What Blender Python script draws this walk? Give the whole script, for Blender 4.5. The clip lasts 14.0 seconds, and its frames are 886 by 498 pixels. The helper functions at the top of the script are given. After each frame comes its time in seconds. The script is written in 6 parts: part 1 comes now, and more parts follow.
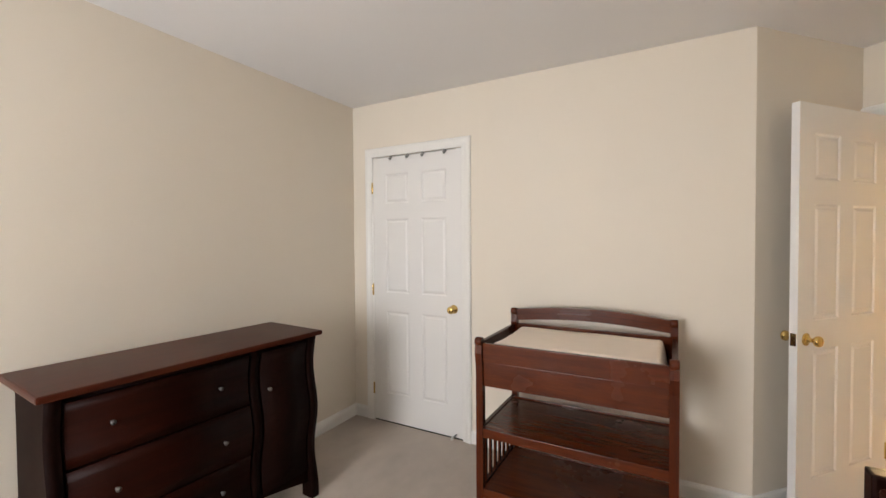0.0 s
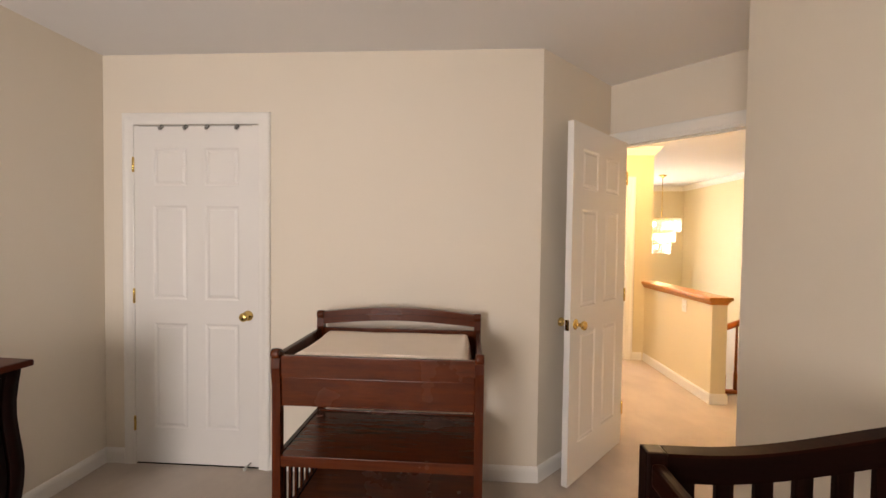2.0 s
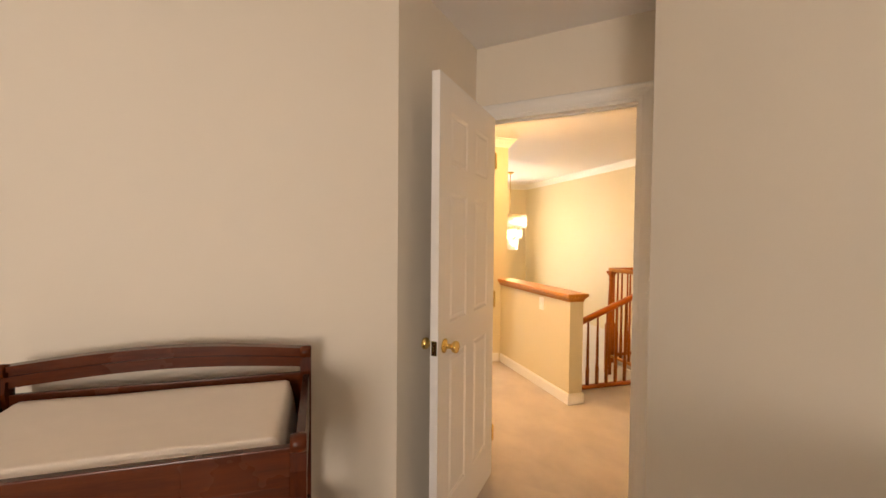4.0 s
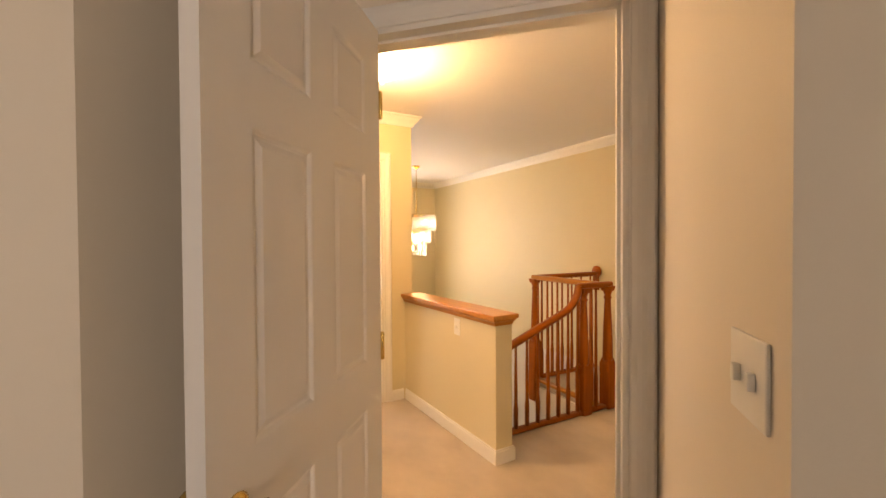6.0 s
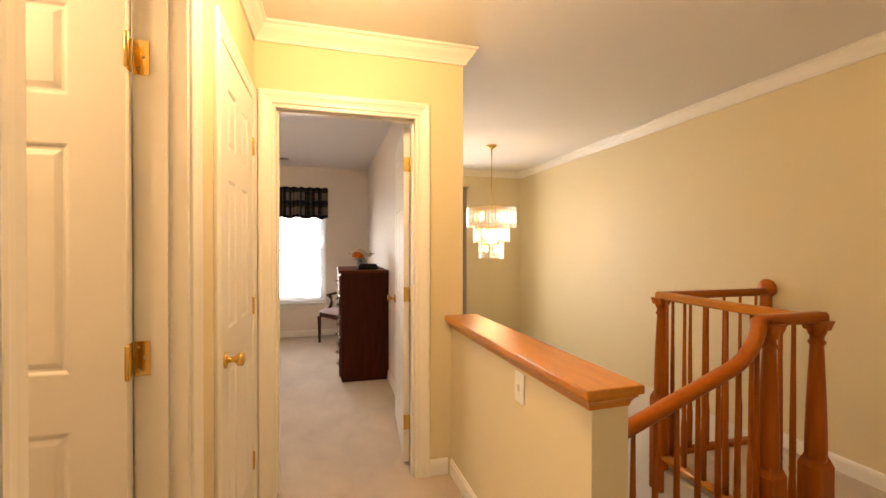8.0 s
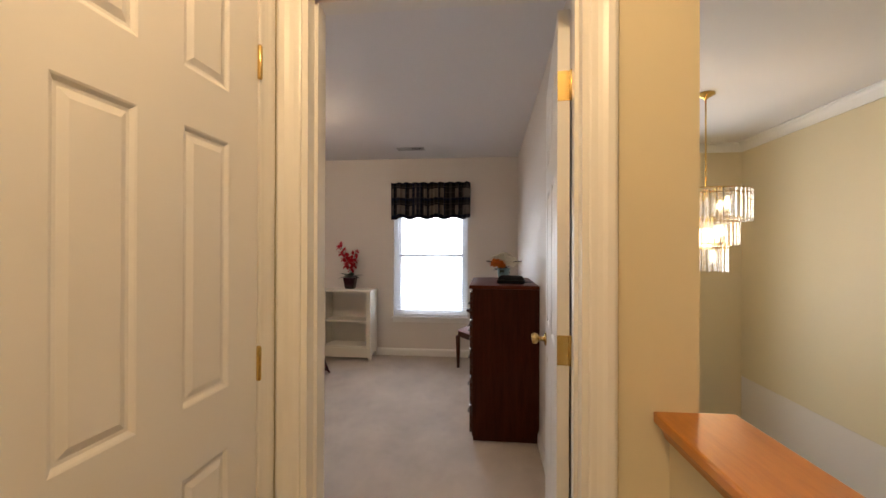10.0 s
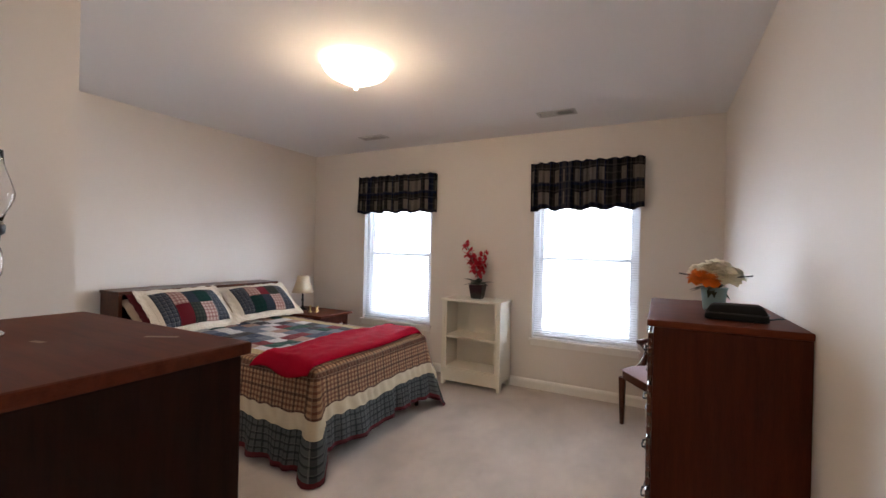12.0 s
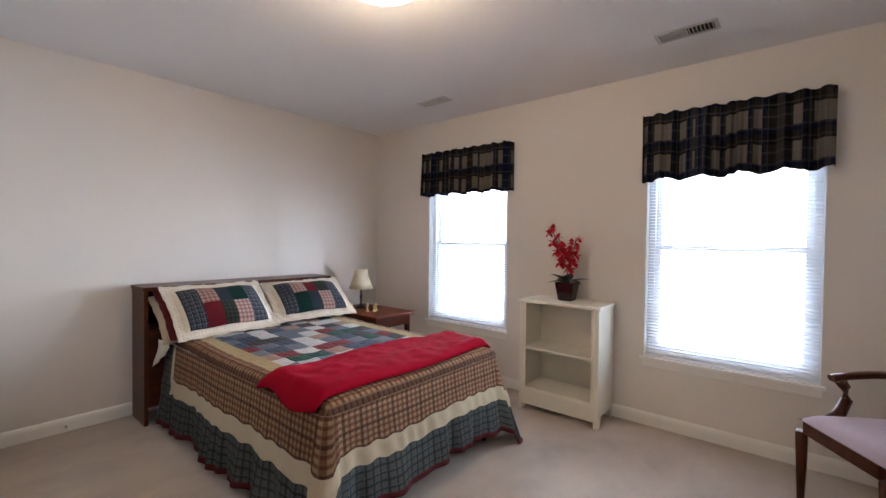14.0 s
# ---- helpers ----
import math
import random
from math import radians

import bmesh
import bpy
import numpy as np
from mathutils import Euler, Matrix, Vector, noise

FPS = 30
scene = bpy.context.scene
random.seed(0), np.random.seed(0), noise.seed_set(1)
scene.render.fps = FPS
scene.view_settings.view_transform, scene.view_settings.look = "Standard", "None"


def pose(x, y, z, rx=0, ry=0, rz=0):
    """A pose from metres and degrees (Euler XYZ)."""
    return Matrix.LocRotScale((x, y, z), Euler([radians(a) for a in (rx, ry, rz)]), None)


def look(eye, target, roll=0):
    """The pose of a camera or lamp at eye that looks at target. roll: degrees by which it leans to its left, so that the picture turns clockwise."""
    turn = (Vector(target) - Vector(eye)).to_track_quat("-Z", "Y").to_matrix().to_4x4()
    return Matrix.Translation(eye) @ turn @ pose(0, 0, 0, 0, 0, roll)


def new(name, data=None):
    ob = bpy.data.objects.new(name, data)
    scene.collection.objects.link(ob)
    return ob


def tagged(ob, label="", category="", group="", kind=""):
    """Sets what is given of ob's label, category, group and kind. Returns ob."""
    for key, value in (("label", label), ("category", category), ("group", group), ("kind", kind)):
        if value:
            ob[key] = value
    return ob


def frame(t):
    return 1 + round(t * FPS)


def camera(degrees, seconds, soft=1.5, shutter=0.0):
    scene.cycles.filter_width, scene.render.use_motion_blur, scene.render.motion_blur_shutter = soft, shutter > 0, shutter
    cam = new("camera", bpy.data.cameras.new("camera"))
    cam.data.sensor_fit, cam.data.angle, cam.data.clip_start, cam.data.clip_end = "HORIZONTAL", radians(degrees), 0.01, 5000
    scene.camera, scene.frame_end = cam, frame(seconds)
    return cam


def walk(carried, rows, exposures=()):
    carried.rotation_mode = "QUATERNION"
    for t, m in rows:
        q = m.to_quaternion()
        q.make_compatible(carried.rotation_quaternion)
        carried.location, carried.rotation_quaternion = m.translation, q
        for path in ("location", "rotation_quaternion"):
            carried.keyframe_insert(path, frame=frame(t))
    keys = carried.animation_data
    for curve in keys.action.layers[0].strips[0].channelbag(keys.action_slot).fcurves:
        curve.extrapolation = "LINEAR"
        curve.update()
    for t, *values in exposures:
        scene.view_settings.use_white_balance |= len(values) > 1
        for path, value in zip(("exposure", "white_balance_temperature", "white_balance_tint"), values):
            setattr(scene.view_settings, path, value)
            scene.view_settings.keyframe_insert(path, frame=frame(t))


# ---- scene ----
cam = camera(93.4, 14.0)
PATH = [
    (0, (0.425, 0.65, 1.404), (-0.54, 2.402, 1.357), -0.4),
    (0.5, (0.441, 0.687, 1.391), (-0.327, 2.533, 1.341), -0.0),
    (1, (0.436, 0.729, 1.392), (-0.119, 2.649, 1.319), -0.2),
    (1.5, (0.418, 0.788, 1.397), (0.084, 2.758, 1.322), 0.2),
    (2, (0.385, 0.855, 1.391), (0.259, 2.85, 1.335), 0.7),
    (2.5, (0.373, 0.953, 1.391), (0.438, 2.951, 1.35), 0.7),
    (3, (0.391, 1.12, 1.379), (0.622, 3.106, 1.323), 0.6),
    (3.5, (0.43, 1.326, 1.375), (0.821, 3.285, 1.3), 0.4),
    (4, (0.48, 1.553, 1.371), (1.048, 3.469, 1.312), 0.5),
    (4.2, (0.492, 1.607, 1.334), (1.132, 3.501, 1.305), 0.1),
    (6.3, (1.07, 2.62, 1.357), (2.038, 4.37, 1.323), -0.3),
    (6.5, (1.147, 2.724, 1.352), (2.093, 4.486, 1.322), -0.2),
    (7, (1.342, 2.933, 1.343), (2.192, 4.743, 1.328), -0.3),
    (7.5, (1.542, 3.21, 1.339), (2.283, 5.068, 1.32), -0.4),
    (8, (1.715, 3.477, 1.315), (2.25, 5.404, 1.298), 0.1),
    (8.2, (1.776, 3.574, 1.301), (2.224, 5.523, 1.296), 0.3),
    (10.3, (1.957, 4.877, 1.316), (1.667, 6.858, 1.320), 0.1),
    (10.5, (1.954, 5.002, 1.315), (1.622, 6.974, 1.318), 0.1),
    (11, (1.942, 5.327, 1.314), (1.443, 7.264, 1.316), 0.5),
    (11.5, (1.916, 5.588, 1.309), (1.209, 7.459, 1.317), 1.0),
    (12, (1.862, 5.848, 1.312), (0.935, 7.62, 1.313), 1.3),
    (12.5, (1.778, 6.051, 1.299), (0.679, 7.722, 1.299), 1.2),
    (13, (1.694, 6.261, 1.288), (0.505, 7.868, 1.264), 0.6),
    (13.5, (1.598, 6.452, 1.274), (0.387, 8.044, 1.234), 0.4),
    (14, (1.552, 6.645, 1.274), (0.272, 8.182, 1.233), 0.7),
]
EXPOSURES = [(0.0, 0.42, 6900, 13), (2.0, 0.20, 7800, 20), (3.0, 0.11, 8500, 21), (4.0, 0.12, 8900, 22), (6.5, -0.34, 9200, 24), (8.2, -0.40, 8200, 18), (10.5, -1.05, 6500, 14), (11.2, -0.95, 6500, 15), (12.0, -0.70, 6300, 14), (14.0, -0.55, 5900, 12)]
walk(cam, [(t, look(eye, target, roll)) for t, eye, target, roll in PATH], EXPOSURES)

# ---- light ----
def world_sky():
    w = bpy.data.worlds.new("sky")
    scene.world = w
    w.use_nodes = True
    nt = w.node_tree
    bg = nt.nodes["Background"]
    sky = nt.nodes.new("ShaderNodeTexSky")
    sky.sky_type = "NISHITA"
    sky.sun_disc = False
    sky.sun_elevation, sky.sun_rotation = radians(40), radians(200)
    nt.links.new(sky.outputs[0], bg.inputs[0])
    bg.inputs[1].default_value = 0.12


def lamp(name, kind, m, energy, color, **keys):
    data = bpy.data.lights.new(name, kind)
    data.energy, data.color = energy, color
    ob = new(name, data)
    ob.matrix_world = m
    if kind == "AREA":
        data.shape, data.size, data.size_y = "RECTANGLE", keys["w"], keys["h"]
    elif kind == "SUN":
        data.angle = keys["angle"]
    else:
        data.shadow_soft_size = keys["r"]
    return ob


DAY = (0.80, 0.90, 1.0)
WARM = (1.0, 0.69, 0.36)
world_sky()
lamp("sun", "SUN", look((0, -6, 9), (2, 2, 0)), 1.0, (1.0, 0.97, 0.92), angle=radians(15))
# daylight standing in the window openings
lamp("daylight_bedroom_west_window", "AREA", pose(-0.803, 9.98, 1.24, -90, 0, 0), 122, DAY, w=0.86, h=1.5)
lamp("daylight_bedroom_east_window", "AREA", pose(1.236, 9.98, 1.24, -90, 0, 0), 122, DAY, w=0.86, h=1.5)
lamp("daylight_nursery_window", "AREA", pose(-0.905, -1.36, 1.35, 90, 0, 0), 81, (0.86, 0.925, 1.0), w=1.1, h=1.4)
lamp("daylight_foyer_window", "AREA", pose(3.04, 9.55, 1.2, -90, 0, 0), 64, DAY, w=0.96, h=1.7)
# lamps that the place has
lamp("hall_ceiling_bulb", "POINT", pose(1.85, 4.82, 2.30), 68, WARM, r=0.10)
lamp("chandelier_bulb", "POINT", pose(3.50, 7.87, 1.40), 22, WARM, r=0.08)
lamp("bedroom_ceiling_bulb", "POINT", pose(0.18, 7.86, 2.33), 37, (1.0, 0.72, 0.44), r=0.10)
lamp("bathroom_ceiling_bulb", "POINT", pose(0.55, 4.22, 2.25), 30, WARM, r=0.10)
lamp("night_light_bulb", "POINT", pose(4.50, 4.765, 0.505), 0.22, WARM, r=0.02)


# ---- materials ----
def nodes_of(name):
    m = bpy.data.materials.new(name)
    m.use_nodes = True
    return m, m.node_tree, m.node_tree.nodes["Principled BSDF"]


def link(nt, a, b):
    nt.links.new(a, b)


def coords(nt, kind="Object"):
    return nt.nodes.new("ShaderNodeTexCoord").outputs[kind]


def noise_tex(nt, vec, scale, detail=3.0, rough=0.55):
    n = nt.nodes.new("ShaderNodeTexNoise")
    n.inputs["Scale"].default_value, n.inputs["Detail"].default_value = scale, detail
    n.inputs["Roughness"].default_value = rough
    if vec is not None:
        link(nt, vec, n.inputs["Vector"])
    return n.outputs["Fac"]


def mapping(nt, vec, scale=(1, 1, 1), rot=(0, 0, 0)):
    n = nt.nodes.new("ShaderNodeMapping")
    n.inputs["Scale"].default_value, n.inputs["Rotation"].default_value = scale, rot
    link(nt, vec, n.inputs["Vector"])
    return n.outputs[0]


def mix(nt, fac, a, b, mode="MIX"):
    n = nt.nodes.new("ShaderNodeMix")
    n.data_type, n.blend_type = "RGBA", mode
    for sock, v in ((n.inputs[0], fac), (n.inputs[6], a), (n.inputs[7], b)):
        if isinstance(v, (int, float)):
            sock.default_value = v
        elif isinstance(v, tuple):
            sock.default_value = (*v, 1.0) if len(v) == 3 else v
        else:
            link(nt, v, sock)
    return n.outputs[2]


def math_node(nt, op, a, b=0.0, c=0.0):
    n = nt.nodes.new("ShaderNodeMath")
    n.operation = op
    for sock, v in zip(n.inputs, (a, b, c)):
        if isinstance(v, (int, float)):
            sock.default_value = v
        else:
            link(nt, v, sock)
    return n.outputs[0]


def ramp(nt, fac, stops, mode="LINEAR"):
    n = nt.nodes.new("ShaderNodeValToRGB")
    n.color_ramp.interpolation = mode
    el = n.color_ramp.elements
    el[0].position, el[0].color = stops[0][0], (*stops[0][1], 1)
    el[1].position, el[1].color = stops[1][0], (*stops[1][1], 1)
    for p, c in stops[2:]:
        e = el.new(p)
        e.color = (*c, 1)
    link(nt, fac, n.inputs[0])
    return n.outputs[0]


def bump(nt, bsdf, height, strength, distance):
    n = nt.nodes.new("ShaderNodeBump")
    n.inputs["Strength"].default_value, n.inputs["Distance"].default_value = strength, distance
    link(nt, height, n.inputs["Height"])
    link(nt, n.outputs[0], bsdf.inputs["Normal"])


def paint(name, color, rough=0.6, vary=0.05, grain=220.0, relief=0.08):
    """Wall or trim paint: roller grain, and faint blotches."""
    m, nt, b = nodes_of(name)
    v = coords(nt)
    soft = noise_tex(nt, v, 1.3, 3)
    dark = tuple(c * (1 - vary) for c in color)
    link(nt, mix(nt, soft, dark, color), b.inputs["Base Color"])
    b.inputs["Roughness"].default_value = rough
    bump(nt, b, noise_tex(nt, v, grain, 2), relief, 0.002)
    return m


def carpet_mat(name, color):
    m, nt, b = nodes_of(name)
    v = coords(nt)
    tuft = noise_tex(nt, v, 240, 4, 0.7)
    patch = ramp(nt, noise_tex(nt, mapping(nt, v, (1.0, 0.62, 1.0), (0, 0, 0.5)), 3.4, 5, 0.62), [(0.30, (0.0, 0.0, 0.0)), (0.70, (1.0, 1.0, 1.0))])
    c = mix(nt, patch, tuple(k * 0.80 for k in color), tuple(min(1, k * 1.10) for k in color))
    c = mix(nt, tuft, mix(nt, 1.0, c, (0.62, 0.62, 0.62), "MULTIPLY"), c)
    link(nt, c, b.inputs["Base Color"])
    b.inputs["Roughness"].default_value = 0.95
    b.inputs["Sheen Weight"].default_value = 0.25
    h = math_node(nt, "ADD", tuft, math_node(nt, "MULTIPLY", patch, 1.5))
    bump(nt, b, h, 0.55, 0.006)
    return m


def wood(name, dark, light, rough=0.3, scale=9.0, coat=0.03, axis=0, spec=0.16):
    m, nt, b = nodes_of(name)
    stretch = [1.0, 1.0, 1.0]
    stretch[axis] = 0.09
    v = mapping(nt, coords(nt), tuple(stretch))
    ring = noise_tex(nt, v, scale * 4, 5, 0.65)
    fine = noise_tex(nt, v, scale * 30, 2, 0.5)
    f = math_node(nt, "ADD", math_node(nt, "MULTIPLY", ring, 0.8), math_node(nt, "MULTIPLY", fine, 0.25))
    link(nt, ramp(nt, f, [(0.3, dark), (0.72, light)]), b.inputs["Base Color"])
    link(nt, ramp(nt, noise_tex(nt, coords(nt), 3.0, 4), [(0.3, (rough * 0.95,) * 3), (0.75, (rough * 1.1,) * 3)]), b.inputs["Roughness"])
    b.inputs["Coat Weight"].default_value, b.inputs["Coat Roughness"].default_value = coat, 0.12
    b.inputs["Specular IOR Level"].default_value = spec
    bump(nt, b, fine, 0.02, 0.0006)
    return m


def plain(name, color, rough=0.5, metal=0.0, vary=0.12, scale=40.0):
    m, nt, b = nodes_of(name)
    n = noise_tex(nt, coords(nt), scale, 3)
    link(nt, mix(nt, n, tuple(c * (1 - vary) for c in color), color), b.inputs["Base Color"])
    b.inputs["Roughness"].default_value, b.inputs["Metallic"].default_value = rough, metal
    if rough > 0.8:
        b.inputs["Specular IOR Level"].default_value = 0.12
    return m


def glow(name, color, strength):
    m, nt, b = nodes_of(name)
    b.inputs["Base Color"].default_value = (0.9, 0.88, 0.82, 1)
    b.inputs["Emission Color"].default_value = (*color, 1)
    b.inputs["Emission Strength"].default_value = strength
    b.inputs["Roughness"].default_value = 0.35
    return m


def glass_mat(name, tint=(1, 1, 1), rough=0.0):
    m, nt, b = nodes_of(name)
    b.inputs["Base Color"].default_value = (*tint, 1)
    b.inputs["Transmission Weight"].default_value = 1.0
    b.inputs["Roughness"].default_value = rough
    b.inputs["IOR"].default_value = 1.45
    return m


def stripes(nt, axis_val, period, width):
    """1 on a line of the weave, 0 between."""
    f = math_node(nt, "FRACT", math_node(nt, "DIVIDE", axis_val, period))
    return math_node(nt, "LESS_THAN", f, width)


def plaid(name, ground, bands, rough=0.9):
    """Woven check on the cloth's own metres. bands: (period, width, colour, strength) in both directions."""
    m, nt, b = nodes_of(name)
    uv = nt.nodes.new("ShaderNodeUVMap").outputs[0]
    sep = nt.nodes.new("ShaderNodeSeparateXYZ")
    link(nt, uv, sep.inputs[0])
    c = ground
    for period, width, color, k in bands:
        for ax in (0, 1):
            c = mix(nt, math_node(nt, "MULTIPLY", stripes(nt, sep.outputs[ax], period, width), k), c, color)
    thread = noise_tex(nt, uv, 500, 2)
    c = mix(nt, thread, mix(nt, 1.0, c, (0.72, 0.72, 0.72), "MULTIPLY"), c)
    link(nt, c, b.inputs["Base Color"])
    b.inputs["Roughness"].default_value = rough
    b.inputs["Specular IOR Level"].default_value = 0.08
    h = math_node(nt, "ADD", noise_tex(nt, uv, 14, 3), math_node(nt, "MULTIPLY", thread, 0.3))
    bump(nt, b, h, 0.35, 0.008)
    return m


def patchwork(name, cell, colors):
    """Quilt squares, each of a cloth of its own, with a check woven in and stitched seams."""
    m, nt, b = nodes_of(name)
    uv = nt.nodes.new("ShaderNodeUVMap").outputs[0]
    grid = nt.nodes.new("ShaderNodeVectorMath")
    grid.operation = "SCALE"
    grid.inputs["Scale"].default_value = 1 / cell
    link(nt, uv, grid.inputs[0])
    fl = nt.nodes.new("ShaderNodeVectorMath")
    fl.operation = "FLOOR"
    link(nt, grid.outputs[0], fl.inputs[0])
    wn = nt.nodes.new("ShaderNodeTexWhiteNoise")
    wn.noise_dimensions = "2D"
    link(nt, fl.outputs[0], wn.inputs["Vector"])
    k = len(colors)
    c = ramp(nt, wn.outputs["Value"], [(i / k, col) for i, col in enumerate(colors)], "CONSTANT")
    sep = nt.nodes.new("ShaderNodeSeparateXYZ")
    link(nt, uv, sep.inputs[0])
    for ax in (0, 1):
        c = mix(nt, math_node(nt, "MULTIPLY", stripes(nt, sep.outputs[ax], 0.021, 0.4), 0.35), c, mix(nt, 1.0, c, (0.30, 0.34, 0.42), "MULTIPLY"))
        c = mix(nt, math_node(nt, "MULTIPLY", stripes(nt, sep.outputs[ax], 0.042, 0.12), 0.14), c, (0.55, 0.52, 0.45))
    thread = noise_tex(nt, uv, 500, 2)
    c = mix(nt, thread, mix(nt, 1.0, c, (0.7, 0.7, 0.7), "MULTIPLY"), c)
    link(nt, c, b.inputs["Base Color"])
    b.inputs["Roughness"].default_value = 0.92
    b.inputs["Specular IOR Level"].default_value = 0.08
    sg = nt.nodes.new("ShaderNodeSeparateXYZ")
    link(nt, grid.outputs[0], sg.inputs[0])
    seam = math_node(nt, "MULTIPLY", math_node(nt, "PINGPONG", sg.outputs[0], 0.5), math_node(nt, "PINGPONG", sg.outputs[1], 0.5))
    h = math_node(nt, "ADD", math_node(nt, "POWER", math_node(nt, "MULTIPLY", seam, 4.0), 0.35), math_node(nt, "MULTIPLY", noise_tex(nt, uv, 20, 3), 0.6))
    bump(nt, b, h, 0.5, 0.01)
    return m


WALL_BEIGE = paint("beige_wall_paint", (0.69, 0.64, 0.59), 0.62)
WALL_WARM = paint("warm_beige_wall_paint", (0.74, 0.665, 0.56), 0.62)
WALL_YELLOW = paint("straw_yellow_wall_paint", (0.66, 0.575, 0.385), 0.55)
CEIL = paint("white_ceiling_paint", (0.78, 0.77, 0.77), 0.8, 0.03, 120, 0.2)
TRIM = paint("white_gloss_trim_paint", (0.78, 0.76, 0.72), 0.32, 0.03, 60, 0.03)
DOOR_WHITE = paint("white_door_paint", (0.76, 0.74, 0.71), 0.40, 0.03, 90, 0.05)
CARPET = carpet_mat("beige_cut_pile_carpet", (0.585, 0.49, 0.405))
CHERRY = wood("dark_cherry_wood", (0.048, 0.0080, 0.0020), (0.120, 0.024, 0.0055), 0.26, spec=0.28)
CHERRY_Y = wood("dark_cherry_wood_lengthwise", (0.024, 0.004, 0.0018), (0.080, 0.016, 0.006), 0.24, axis=1, spec=0.25)
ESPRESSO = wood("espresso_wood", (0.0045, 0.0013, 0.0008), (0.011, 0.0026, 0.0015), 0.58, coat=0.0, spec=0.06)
MAHOGANY = wood("red_mahogany_wood", (0.022, 0.0038, 0.0018), (0.056, 0.0105, 0.0048), 0.34, axis=2, spec=0.10)
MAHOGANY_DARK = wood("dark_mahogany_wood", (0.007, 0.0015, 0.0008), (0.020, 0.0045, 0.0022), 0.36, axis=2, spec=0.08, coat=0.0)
# tops take a lighter brown than the mahogany of the bodies
MAHOGANY_TOP = wood("lighter_mahogany_top", (0.052, 0.0105, 0.0048), (0.110, 0.025, 0.011), 0.45, spec=0.07, coat=0.0)
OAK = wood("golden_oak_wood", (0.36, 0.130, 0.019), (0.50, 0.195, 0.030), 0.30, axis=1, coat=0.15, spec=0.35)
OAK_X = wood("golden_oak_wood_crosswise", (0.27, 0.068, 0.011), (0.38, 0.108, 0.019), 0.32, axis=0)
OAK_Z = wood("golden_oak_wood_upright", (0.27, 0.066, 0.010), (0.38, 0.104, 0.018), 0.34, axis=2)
CHAIR_WOOD = wood("chestnut_chair_wood", (0.030, 0.009, 0.005), (0.085, 0.026, 0.013), 0.30, axis=2)
BRASS = plain("polished_brass", (0.78, 0.55, 0.20), 0.22, 1.0, 0.15)
DULL_BRASS = plain("dull_brass", (0.60, 0.45, 0.22), 0.38, 1.0, 0.2)
IRON = plain("black_iron", (0.02, 0.02, 0.022), 0.45, 0.6)
PEWTER = plain("pewter_metal", (0.35, 0.34, 0.32), 0.35, 1.0)
DARK = plain("gap_shade", (0.03, 0.025, 0.02), 0.9)
WHITE_PLASTIC = plain("white_plastic", (0.78, 0.77, 0.73), 0.4, 0, 0.05)
IVORY = plain("ivory_plastic", (0.68, 0.595, 0.41), 0.45, 0, 0.05)
WHITE_WOOD = paint("cream_white_furniture_paint", (0.74, 0.70, 0.60), 0.42, 0.04, 40, 0.04)
VINYL = paint("white_window_vinyl", (0.82, 0.83, 0.85), 0.35, 0.02, 60, 0.02)
PAD = plain("cream_pad_cover", (0.92, 0.81, 0.70), 0.9, 0, 0.08, 12)
GLASS = glass_mat("window_glass")
BLIND = paint("white_blind_slat", (0.80, 0.82, 0.86), 0.45, 0.02, 60, 0.02)
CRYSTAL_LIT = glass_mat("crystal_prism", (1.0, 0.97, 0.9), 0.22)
VAL_PLAID = plaid("navy_tan_plaid", (0.15, 0.13, 0.11), [(0.205, 0.46, (0.006, 0.0065, 0.010), 0.90), (0.205, 0.16, (0.006, 0.011, 0.032), 0.85), (0.068, 0.18, (0.22, 0.20, 0.18), 0.12)])
LAMP_GLOW = glow("lit_frosted_glass", (1.0, 0.84, 0.58), 11.0)
NIGHT_GLOW = glow("lit_night_light", (1.0, 0.74, 0.40), 5.0)
BULB_GLOW = glow("lit_bulb", (1.0, 0.74, 0.40), 16.0)


# ---- mesh helpers ----
def box(bm, lo, hi, m=None, mi=0):
    """An axis-aligned block, moved by m; mi: its material slot."""
    vs = [bm.verts.new((x, y, z)) for x in (lo[0], hi[0]) for y in (lo[1], hi[1]) for z in (lo[2], hi[2])]
    for a, b, c, d in ((0, 1, 3, 2), (4, 6, 7, 5), (0, 4, 5, 1), (2, 3, 7, 6), (0, 2, 6, 4), (1, 5, 7, 3)):
        f = bm.faces.new((vs[a], vs[b], vs[c], vs[d]))
        f.material_index = mi
    if m is not None:
        bmesh.ops.transform(bm, matrix=m, verts=vs)
    return vs


def bbox(lo, hi, r=0.004, seg=2):
    """A block with rounded edges, as a bmesh of its own."""
    bm = bmesh.new()
    box(bm, lo, hi)
    bmesh.ops.bevel(bm, geom=bm.edges[:], offset=r, segments=seg, profile=0.6, affect="EDGES")
    return bm


def prism(bm, outline, z0, z1, m=None, mi=0):
    """An outline of (x, y) drawn up from z0 to z1."""
    lo = [bm.verts.new((x, y, z0)) for x, y in outline]
    hi = [bm.verts.new((x, y, z1)) for x, y in outline]
    n = len(lo)
    fs = [bm.faces.new(lo[::-1]), bm.faces.new(hi)]
    fs += [bm.faces.new((lo[i], lo[(i + 1) % n], hi[(i + 1) % n], hi[i])) for i in range(n)]
    for f in fs:
        f.material_index = mi
    if m is not None:
        bmesh.ops.transform(bm, matrix=m, verts=lo + hi)
    return lo + hi


